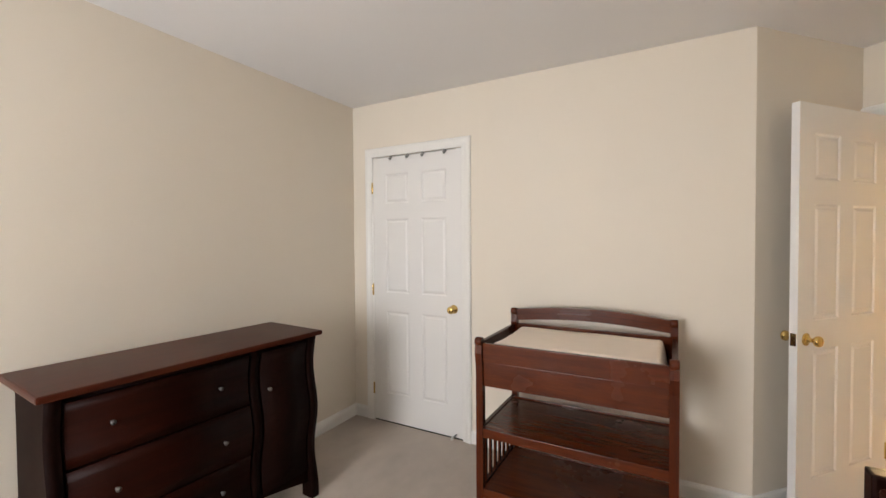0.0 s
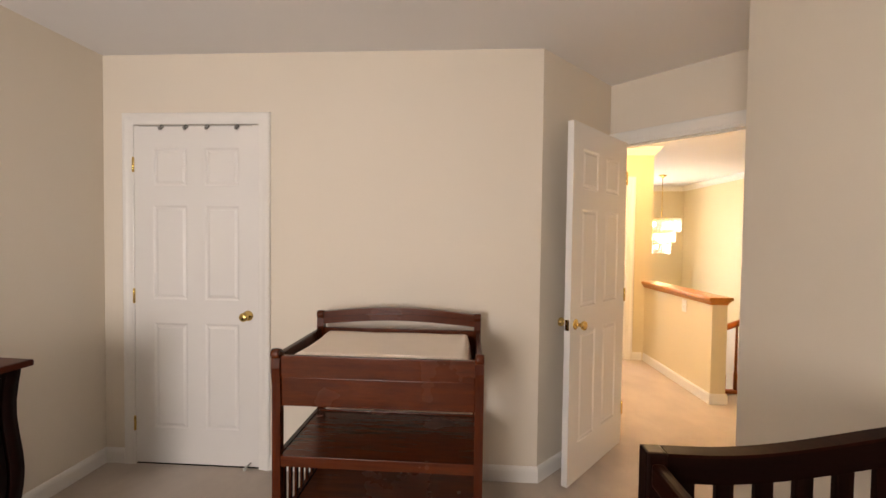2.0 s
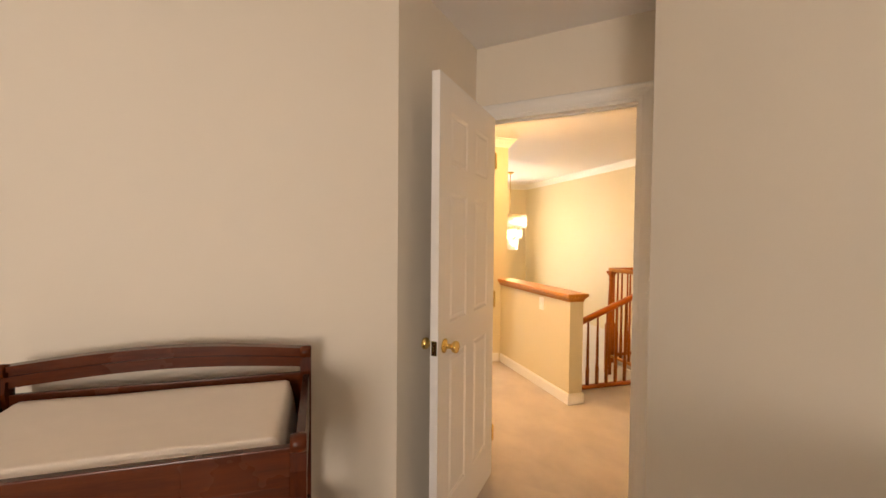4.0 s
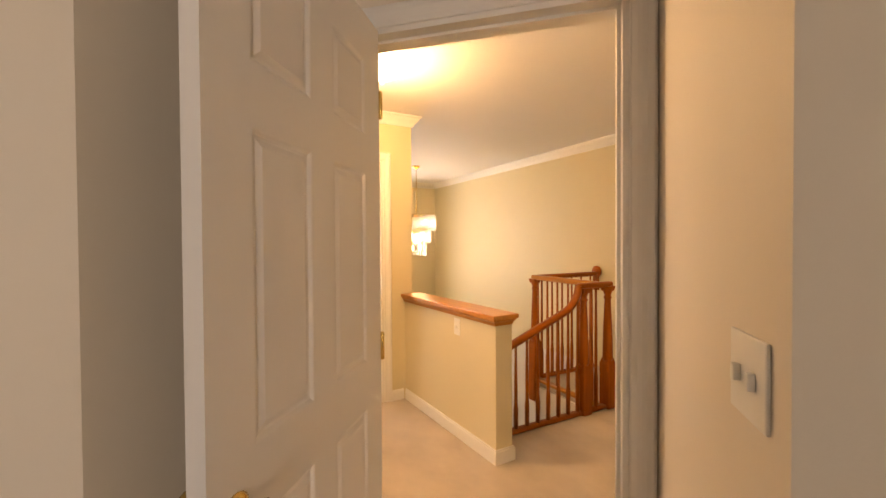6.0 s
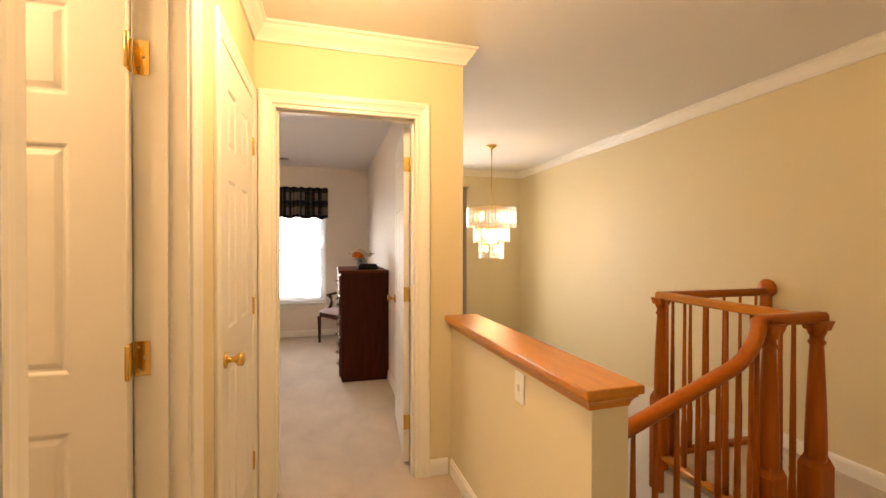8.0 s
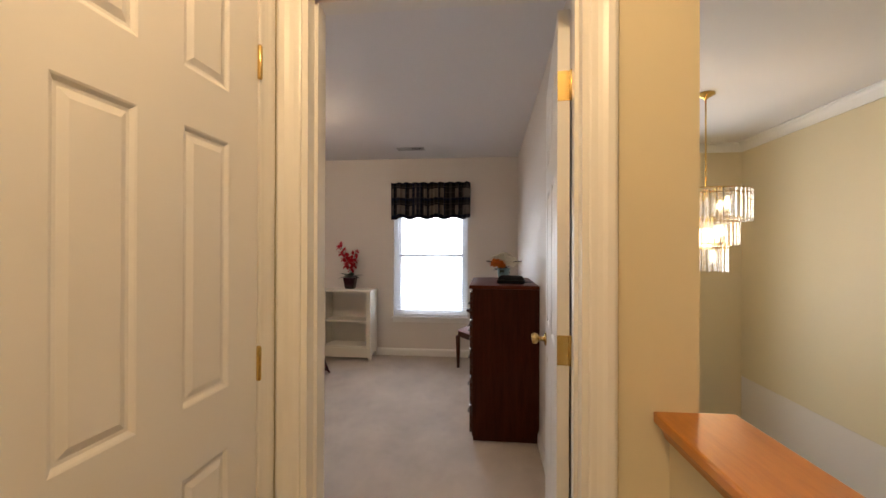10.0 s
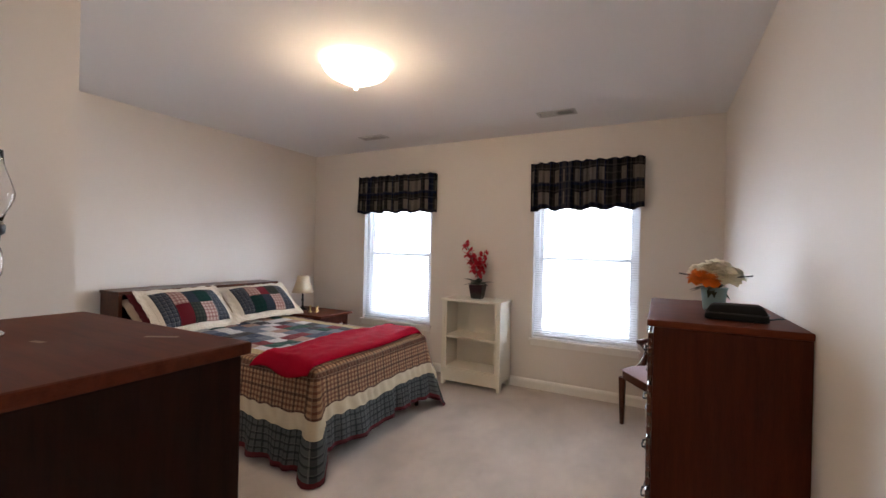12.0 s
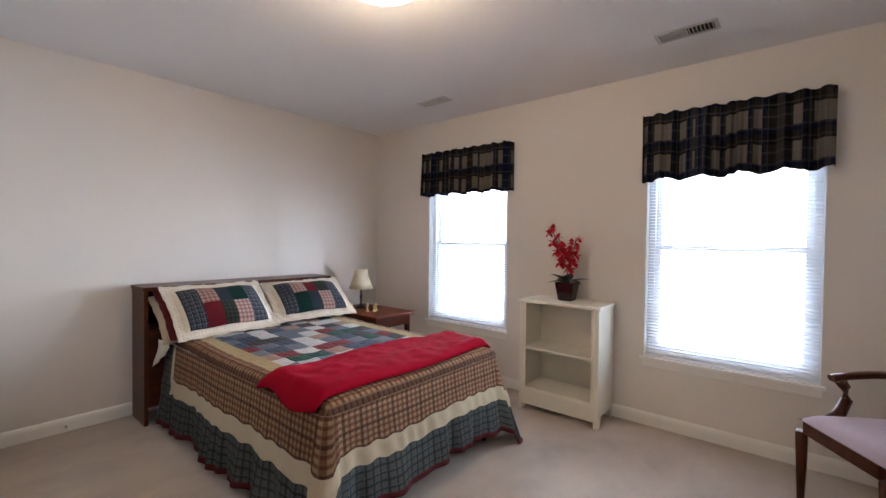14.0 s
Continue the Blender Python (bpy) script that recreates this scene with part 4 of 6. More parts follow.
# bright overcast distance behind the windows
def backdrop(name, lo, hi):
    m, nt, b = nodes_of("overcast_distance")
    v = coords(nt)
    tree = noise_tex(nt, v, 1.1, 6, 0.65)
    sep = nt.nodes.new("ShaderNodeSeparateXYZ")
    link(nt, v, sep.inputs[0])
    low = math_node(nt, "LESS_THAN", math_node(nt, "ADD", sep.outputs[2], math_node(nt, "MULTIPLY", tree, 2.0)), 2.4)
    c = mix(nt, math_node(nt, "MULTIPLY", low, ramp_fac(nt, tree)), (1.0, 1.0, 1.0), (0.26, 0.36, 0.24))
    link(nt, c, b.inputs["Emission Color"])
    b.inputs["Emission Strength"].default_value = 1.1
    b.inputs["Base Color"].default_value = (0.5, 0.5, 0.5, 1)
    bm = bmesh.new()
    box(bm, lo, hi)
    return solid(name, bm, m, "bright overcast sky and pale trees outside the windows", "backdrop", "structure")


def ramp_fac(nt, fac):
    n = nt.nodes.new("ShaderNodeMapRange")
    n.inputs[1].default_value, n.inputs[2].default_value = 0.45, 0.75
    link(nt, fac, n.inputs[0])
    return n.outputs[0]


backdrop("backdrop_garden", (-16, 19.0, -6), (18, 19.1, 12))
backdrop("backdrop_street", (-14, -10.1, -6), (14, -10.0, 12))


# ---- nursery furniture ----
def bow(x0, x1, z_end, z_mid, n=16):
    """Points along x whose height bows from the ends to the middle."""
    return [(x0 + (x1 - x0) * k / n, z_end + (z_mid - z_end) * math.sin(math.pi * k / n)) for k in range(n + 1)]


def curved_board(x0, x1, lo, hi, y0, y1, r=0.0):
    """A board in the xz plane between two bowed edges, each given as (height at the ends, height in the middle)."""
    bm = bmesh.new()
    a, b = bow(x0, x1, *lo), bow(x0, x1, *hi)
    outline = a + b[::-1]
    prism(bm, outline, 0, y1 - y0, Matrix(((1, 0, 0, 0), (0, 0, -1, y1), (0, 1, 0, 0), (0, 0, 0, 1))))
    return bm


def changing_table():
    ob = thing("changing_table", pose(0.005, 2.558, 0), "dark cherry wood changing table with two open shelves, against the wall", "changing table")
    w, d = 0.447, 0.567
    part("backrest", curved_board(-w + 0.03, w - 0.03, (0.908, 0.934), (0.962, 0.995), d - 0.030, d - 0.008), CHERRY, ob, "arched cherry back rail with moulded top")
    part("top_moulding", curved_board(-w + 0.0, w - 0.0, (0.955, 0.988), (0.972, 1.005), d - 0.040, d + 0.002), CHERRY, ob)
    part("moulding_bead", curved_board(-w + 0.03, w - 0.03, (0.930, 0.957), (0.944, 0.971), d - 0.042, d - 0.030), CHERRY, ob)
    for sx in (-1, 1):
        for yy, h, top in ((0.0, 0.895, 0.045), (d - 0.035, 0.965, 0.03)):
            bm = bmesh.new()
            x = sx * (w - 0.018)
            n = 14
            for k in range(n):
                z0, z1 = h * k / n, h * (k + 1) / n
                bulge = lambda z: 0.012 * math.exp(-((z - h + 0.06) / 0.05) ** 2)
                vs = box(bm, (x - 0.018, yy - bulge(z0), z0), (x + 0.018, yy + 0.035, z1))
                for v in vs:
                    if abs(v.co.y - (yy - bulge(z0))) < 1e-6 and abs(v.co.z - z1) < 1e-6:
                        v.co.y = yy - bulge(z1)
            bmesh.ops.remove_doubles(bm, verts=bm.verts[:], dist=1e-5)
            part("leg", bm, CHERRY_Z, ob)
            bm = bmesh.new()
            lathe(bm, [(0.020, -0.018), (0.022, -0.008), (0.022, 0.008), (0.020, 0.018)], 14, pose(x, yy + 0.004, h - 0.004, 0, 90, 0))
            part("scroll", bm, CHERRY, ob)
        part("side_rail", bbox((sx * (w - 0.016) - 0.011, 0.035, 0.70), (sx * (w - 0.016) + 0.011, d - 0.035, 0.885), 0.003), CHERRY_Y, ob)
        part("side_bottom_rail", bbox((sx * (w - 0.016) - 0.011, 0.035, 0.40), (sx * (w - 0.016) + 0.011, d - 0.035, 0.45), 0.003), CHERRY_Y, ob)
        part("side_bottom_rail", bbox((sx * (w - 0.016) - 0.011, 0.035, 0.115), (sx * (w - 0.016) + 0.011, d - 0.035, 0.150), 0.003), CHERRY_Y, ob)
        for k in range(7):
            y = 0.085 + k * (d - 0.17) / 6
            part("side_slat", bbox((sx * (w - 0.016) - 0.006, y - 0.012, 0.15), (sx * (w - 0.016) + 0.006, y + 0.012, 0.40), 0.002), CHERRY, ob)
    part("front_rail", bbox((-w + 0.036, 0.004, 0.790), (w - 0.036, 0.026, 0.882), 0.003), CHERRY, ob)
    part("apron", bbox((-w + 0.036, 0.012, 0.665), (w - 0.036, 0.030, 0.789), 0.003), CHERRY, ob)
    part("rear_rail", bbox((-w + 0.036, d - 0.030, 0.70), (w - 0.036, d - 0.012, 0.888), 0.003), CHERRY, ob)
    part("tray", bbox((-w + 0.03, 0.030, 0.69), (w - 0.03, d - 0.030, 0.705), 0.002), CHERRY, ob)
    for z in (0.435, 0.13):
        part("shelf", bbox((-w + 0.028, 0.012, z - 0.012), (w - 0.028, d - 0.075, z + 0.012), 0.003), CHERRY, ob)
        part("shelf_edge", bbox((-w + 0.036, 0.004, z - 0.03), (w - 0.036, 0.0118, z + 0.016), 0.002), CHERRY, ob)
        part("shelf_back_rail", bbox((-w + 0.036, d - 0.088, z + 0.0125), (w - 0.036, d - 0.076, z + 0.020), 0.002), CHERRY, ob)
    pad = thing("changing_pad", pose(0.005, 2.558, 0.7055), "cream contoured changing pad lying in the table tray", "changing pad")
    bm = bmesh.new()
    nx, ny = 56, 28
    vs = {}
    for i in range(nx + 1):
        for j in range(ny + 1):
            u, v = i / nx, j / ny
            e = min(1, 26 * min(u, 1 - u)) ** 0.5 * min(1, 16 * min(v, 1 - v)) ** 0.5
            rise = 0.05 * abs(2 * v - 1) ** 2
            vs[i, j] = bm.verts.new((-0.405 + 0.81 * u, 0.034 + (d - 0.068) * v, 0.006 + e * (0.158 + rise * 0.25) + 0.0012 * math.sin(u * 13) * e))
    for i in range(nx):
        for j in range(ny):
            bm.faces.new((vs[i, j], vs[i + 1, j], vs[i + 1, j + 1], vs[i, j + 1])).smooth = True
    box(bm, (-0.405, 0.034, 0.0), (0.405, d - 0.034, 0.006))
    part("cushion", bm, PAD, pad)
    bm = bmesh.new()
    tube(bm, [(-0.392, 0.058, 0.05), (0.392, 0.058, 0.05)], 0.004, 6)
    tube(bm, [(-0.392, d - 0.058, 0.05), (0.392, d - 0.058, 0.05)], 0.004, 6)
    part("piping", bm, PAD, pad)


CHERRY_Z = wood("dark_cherry_wood_upright", (0.036, 0.0060, 0.0018), (0.105, 0.020, 0.0055), 0.24, axis=2, spec=0.25)
changing_table()


def nursery_dresser():
    """Bombe-fronted dresser along the west wall; x towards the room, y along the wall."""
    ob = thing("nursery_dresser", pose(-1.785, 1.225, 0, 0, 0, -3.7), "wide dark espresso-cherry dresser with curved front and small knobs", "dresser")
    L0, L, D, Hd = 0.0, 1.11, 0.405, 0.885
    sway = lambda z: 0.016 * math.cos((z - 0.50) / 0.46 * 2 * math.pi) + 0.010
    def swell(bm, y0, y1, z0, z1, x0, off, n=8):
        rows = []
        for k in range(n + 1):
            z = z0 + (z1 - z0) * k / n
            rows.append([bm.verts.new((x, y, z)) for x, y in ((x0, y0), (D + sway(z) + off, y0), (D + sway(z) + off, y1), (x0, y1))])
        bm.faces.new(rows[0][::-1])
        bm.faces.new(rows[-1])
        for a, b in zip(rows, rows[1:]):
            for k in range(4):
                bm.faces.new((a[k], a[(k + 1) % 4], b[(k + 1) % 4], b[k])).smooth = (k == 1)
    bm = bmesh.new()
    swell(bm, L0 + 0.02, L - 0.02, 0.157, Hd, 0.01, -0.016, 12)
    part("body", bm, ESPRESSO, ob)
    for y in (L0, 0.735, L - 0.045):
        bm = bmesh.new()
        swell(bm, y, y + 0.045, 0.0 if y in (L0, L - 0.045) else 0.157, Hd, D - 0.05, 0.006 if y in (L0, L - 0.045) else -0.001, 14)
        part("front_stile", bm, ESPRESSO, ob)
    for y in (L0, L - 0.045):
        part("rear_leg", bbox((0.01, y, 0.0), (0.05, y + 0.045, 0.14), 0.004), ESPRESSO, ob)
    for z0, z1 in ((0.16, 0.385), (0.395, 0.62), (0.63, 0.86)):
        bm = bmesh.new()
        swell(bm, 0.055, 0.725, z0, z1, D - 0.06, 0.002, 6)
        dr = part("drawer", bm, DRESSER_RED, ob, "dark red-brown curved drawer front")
        for y in (0.19, 0.59):
            bm = bmesh.new()
            z = (z0 + z1) / 2
            lathe(bm, [(0.006, 0), (0.005, 0.008), (0.009, 0.014), (0.010, 0.019), (0.0, 0.024)], 12, pose(D + sway(z), y, z, 0, 90, 0))
            part("knob", bm, DIM_PEWTER, dr, "small dull pewter knob")
    for y0, y1, ky in ((0.79, L - 0.055, 0.83),):
        bm = bmesh.new()
        swell(bm, y0, y1, 0.16, 0.86, D - 0.06, 0.002, 12)
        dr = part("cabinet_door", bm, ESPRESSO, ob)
        bm = bmesh.new()
        lathe(bm, [(0.006, 0), (0.005, 0.008), (0.009, 0.014), (0.010, 0.019), (0.0, 0.024)], 12, pose(D + sway(0.67), ky, 0.67, 0, 90, 0))
        part("knob", bm, DIM_PEWTER, dr, "small dull pewter knob")
    part("top", bbox((0.0, L0 - 0.025, Hd), (D + 0.050, L + 0.025, Hd + 0.026), 0.008), DRESSER_TOP, ob, "dark cherry top with rounded edge, reflected sheen put into its colour")
    bm = bmesh.new()
    n = 20
    prism(bm, [(L0 + 0.045 + (L - L0 - 0.09) * k / n, 0.085 + 0.07 * math.sin(math.pi * k / n)) for k in range(n + 1)] + [(L - 0.045, 0.165), (L0 + 0.045, 0.165)], 0, 0.018, Matrix(((0, 0, 1, D - 0.02), (1, 0, 0, 0), (0, 1, 0, 0), (0, 0, 0, 1))))
    part("arched_apron", bm, ESPRESSO, ob)


DIM_PEWTER = plain("dull_pewter", (0.12, 0.11, 0.10), 0.55, 0.4)
# lighter base colour carries part of the light reflected off the dresser top
DRESSER_TOP = wood("dark_cherry_top_with_sheen", (0.034, 0.0054, 0.002), (0.066, 0.012, 0.0045), 0.34, axis=1, spec=0.17, coat=0.0)
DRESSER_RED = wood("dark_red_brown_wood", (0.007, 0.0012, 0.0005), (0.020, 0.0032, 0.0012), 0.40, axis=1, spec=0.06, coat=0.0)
nursery_dresser()


def crib():
    """The end panels rise from the low front rail to the tall back panel at the wall."""
    ob = thing("baby_crib", pose(0.768, 1.80, 0), "dark espresso wooden crib with swept slatted end panels", "crib")
    w, L = 0.745, 1.38
    for x, y, h in ((0.0, 0.0, 0.938), (w - 0.045, 0.0, 1.03), (0.0, -L, 0.938), (w - 0.045, -L, 1.03)):
        part("post", bbox((x, y - 0.045, 0.0), (x + 0.045, y, h), 0.006), ESPRESSO_Z, ob)
    top = lambda x: 0.930 + 0.086 * (0.5 - 0.5 * math.cos(math.pi * min(1.0, max(0.0, (x / w - 0.15) / 0.85))))
    for y in (0.0, -L + 0.045):
        n = 24
        bm = bmesh.new()
        xs = [0.045 + (w - 0.09) * i / n for i in range(n + 1)]
        prism(bm, [(x, top(x) - 0.058) for x in xs] + [(x, top(x)) for x in xs[::-1]], 0, 0.03, Matrix(((1, 0, 0, 0), (0, 0, -1, y - 0.008), (0, 1, 0, 0), (0, 0, 0, 1))))
        part("end_panel_rail", bm, ESPRESSO, ob)
        bm = bmesh.new()
        prism(bm, [(x, top(x)) for x in xs] + [(x, top(x) + 0.007) for x in xs[::-1]], 0, 0.038, Matrix(((1, 0, 0, 0), (0, 0, -1, y - 0.004), (0, 1, 0, 0), (0, 0, 0, 1))))
        part("rail_cap", bm, DRESSER_RED, ob, "red-brown cap along the top edge of the rail")
        part("lower_rail", bbox((0.045, y - 0.036, 0.24), (w - 0.045, y - 0.010, 0.32), 0.004), ESPRESSO, ob)
        for k in range(8):
            x = 0.09 + k * (w - 0.18) / 7
            part("slat", bbox((x - 0.018, y - 0.030, 0.32), (x + 0.018, y - 0.014, top(x) - 0.056), 0.003), ESPRESSO_Z, ob)
    for x, h in ((0.008, 0.918), (w - 0.036, 1.01)):
        part("side_top_rail", bbox((x, -L, h - 0.05), (x + 0.028, -0.045, h), 0.008), DRESSER_RED, ob)
        part("side_bottom_rail", bbox((x, -L, 0.24), (x + 0.028, -0.045, 0.29), 0.004), ESPRESSO, ob)
        for k in range(14):
            y = -0.09 - k * (L - 0.14) / 13
            part("slat", bbox((x + 0.006, y - 0.016, 0.29), (x + 0.022, y + 0.016, h - 0.05), 0.003), ESPRESSO_Z, ob)
    part("base_board", bbox((0.05, -L + 0.05, 0.29), (w - 0.05, -0.05, 0.3195), 0.004), ESPRESSO, ob)
    mt = thing("crib_mattress", pose(0.768, 1.80, 0), "cream crib mattress lying between the rails", "mattress")
    part("cushion", bbox((0.05, -L + 0.05, 0.32), (w - 0.05, -0.05, 0.44), 0.03, 3), PAD, mt)


ESPRESSO_Z = wood("espresso_wood_upright", (0.004, 0.0015, 0.001), (0.014, 0.0034, 0.002), 0.34, axis=2, spec=0.09, coat=0.0)
crib()

rack = thing("door_hook_rack", pose(-1.23, 3.2424, 2.031), "thin metal over-door rack with four small hooks on the closet door", "hook rack")
bm = bmesh.new()
box(bm, (-0.345, -0.021, -0.008), (0.345, -0.0185, -0.003))
part("strap", bm, REGISTER_GREY, rack)
for x in (-0.20, -0.05, 0.08, 0.26):
    bm = bmesh.new()
    tube(bm, [(x, -0.022, -0.008), (x, -0.034, -0.028), (x, -0.046, -0.030), (x, -0.050, -0.018)], 0.005, 8)
    lathe(bm, [(0.011, 0.0), (0.012, 0.006), (0.0, 0.008)], 10, pose(x, -0.022, -0.010, 90, 0, 0))
    part("hook", bm, PEWTER, rack)
ds = thing("door_stop_spring", pose(-0.895, 3.225, 0.035), "small spring door stop at the foot of the closet door", "door stop")
bm = bmesh.new()
tube(bm, [(0, 0, 0), (0, -0.06, 0)], 0.006, 8)
part("spring", bm, PEWTER, ds)
part("rubber_tip", bbox((-0.008, -0.075, -0.008), (0.008, -0.06, 0.008), 0.003), WHITE_PLASTIC, ds)


# ---- bedroom furniture ----
BX0, BX1, BY0, BY1, BZ = -1.74, 0.13, 7.63, 8.90, 0.60


def bed():
    ob = thing("bed", pose(0, 0, 0), "double bed with dark wood bookcase headboard", "bed")
    y0, y1 = 7.495, 8.967
    x0, x1, hz = -2.02, -1.745, 0.935
    part("headboard_top", bbox((x0, y0, hz - 0.024), (x1 + 0.012, y1, hz), 0.004), HEADBOARD, ob)
    for y in (y0 + 0.008, y1 - 0.032):
        part("headboard_side", bbox((x0, y, 0.0), (x1, y + 0.024, hz - 0.0245), 0.003), HEADBOARD, ob)
    part("headboard_back", bbox((x0, y0 + 0.033, 0.15), (x0 + 0.012, y1 - 0.033, hz - 0.025), 0.002), ESPRESSO, ob)
    part("headboard_shelf", bbox((x0 + 0.0125, y0 + 0.033, 0.62), (x1 - 0.006, y1 - 0.033, 0.642), 0.003), HEADBOARD, ob)
    part("headboard_panel", bbox((x1 - 0.022, y0 + 0.033, 0.12), (x1 - 0.004, y1 - 0.033, 0.6195), 0.003), HEADBOARD, ob)
    for y in (y0 + 0.45, y0 + 0.97):
        part("headboard_divider", bbox((x0 + 0.0125, y, 0.6425), (x1 - 0.006, y + 0.02, hz - 0.025), 0.002), HEADBOARD, ob)
    for y in (BY0 + 0.03, BY1 - 0.055):
        part("side_rail", bbox((x1, y, 0.16), (BX1 - 0.02, y + 0.025, 0.30), 0.004), HEADBOARD, ob)
        bm = bmesh.new()
        lathe(bm, [(0.014, 0.0), (0.018, 0.01), (0.016, 0.05), (0.024, 0.10), (0.028, 0.16), (0.028, 0.20)], 12, pose(BX1 - 0.06, y + 0.012, 0.0))
        part("foot_leg", bm, HEADBOARD, ob)
    part("slat_base", bbox((x1, BY0 + 0.056, 0.27), (BX1 - 0.02, BY1 - 0.056, 0.30), 0.003), ESPRESSO, ob)
    mt = thing("mattress", pose(0, 0, 0), "white mattress and box spring under the quilt", "mattress")
    part("cushion", bbox((BX0, BY0 + 0.01, 0.305), (BX1 - 0.01, BY1 - 0.01, BZ - 0.025), 0.04, 3), PAD, mt)
    sh = thing("bed_sheet", pose(0, 0, 0), "white sheet corner hanging at the head of the bed", "bed sheet")
    bm = bmesh.new()
    vs = {}
    for i in range(9):
        for j in range(9):
            u, v = i / 8, j / 8
            vs[i, j] = bm.verts.new((-1.735 + 0.16 * u + 0.02 * math.sin(v * 5), BY0 - 0.042 - 0.03 * v * (1 - 0.5 * u) - 0.008 * math.sin(u * 11), BZ - 0.02 - 0.19 * v * (1 - 0.55 * u)))
    for i in range(8):
        for j in range(8):
            bm.faces.new((vs[i, j], vs[i + 1, j], vs[i + 1, j + 1], vs[i, j + 1])).smooth = True
    o = part("cloth", bm, SHEET, sh)
    o.modifiers.new("thickness", "SOLIDIFY").thickness = 0.004


HEADBOARD = wood("dark_walnut_headboard", (0.030, 0.0085, 0.004), (0.095, 0.028, 0.012), 0.34, axis=1)
SHEET = plain("white_cotton", (0.70, 0.64, 0.55), 0.9, 0, 0.06, 9)
Q_PATCH = patchwork("quilt_patchwork", 0.125, [(0.055, 0.070, 0.110), (0.16, 0.175, 0.20), (0.19, 0.022, 0.030), (0.014, 0.060, 0.048), (0.62, 0.58, 0.54), (0.13, 0.15, 0.185), (0.050, 0.044, 0.046), (0.36, 0.22, 0.17), (0.56, 0.52, 0.48), (0.018, 0.072, 0.055)])
Q_TAN = plaid("quilt_tan_border", (0.38, 0.29, 0.15), [(0.03, 0.08, (0.1728, 0.1224, 0.0648), 0.5)])
Q_BROWN = plaid("quilt_brown_check", (0.34, 0.205, 0.115), [(0.031, 0.52, (0.085, 0.020, 0.014), 0.62), (0.093, 0.20, (0.030, 0.020, 0.018), 0.45), (0.031, 0.10, (0.42, 0.32, 0.22), 0.25)])
Q_CREAM = plaid("quilt_cream_band", (0.55, 0.46, 0.32), [(0.02, 0.1, (0.50, 0.42, 0.29), 0.4)])
SHAM_BORDER = plaid("sham_cream_quilting", (0.74, 0.66, 0.54), [(0.024, 0.14, (0.50, 0.42, 0.31), 0.5)])
PILLOW_BEIGE = plain("beige_pillowcase", (0.42, 0.32, 0.23), 0.9, 0, 0.1, 12)
Q_BLUE = plaid("quilt_blue_green_check", (0.088, 0.094, 0.092), [(0.04, 0.35, (0.014, 0.016, 0.020), 0.6), (0.04, 0.07, (0.26, 0.26, 0.24), 0.4), (0.08, 0.08, (0.014, 0.024, 0.020), 0.6)])
Q_HEM = plain("quilt_maroon_hem", (0.11, 0.016, 0.020), 0.9, 0, 0.2, 30)
bed()


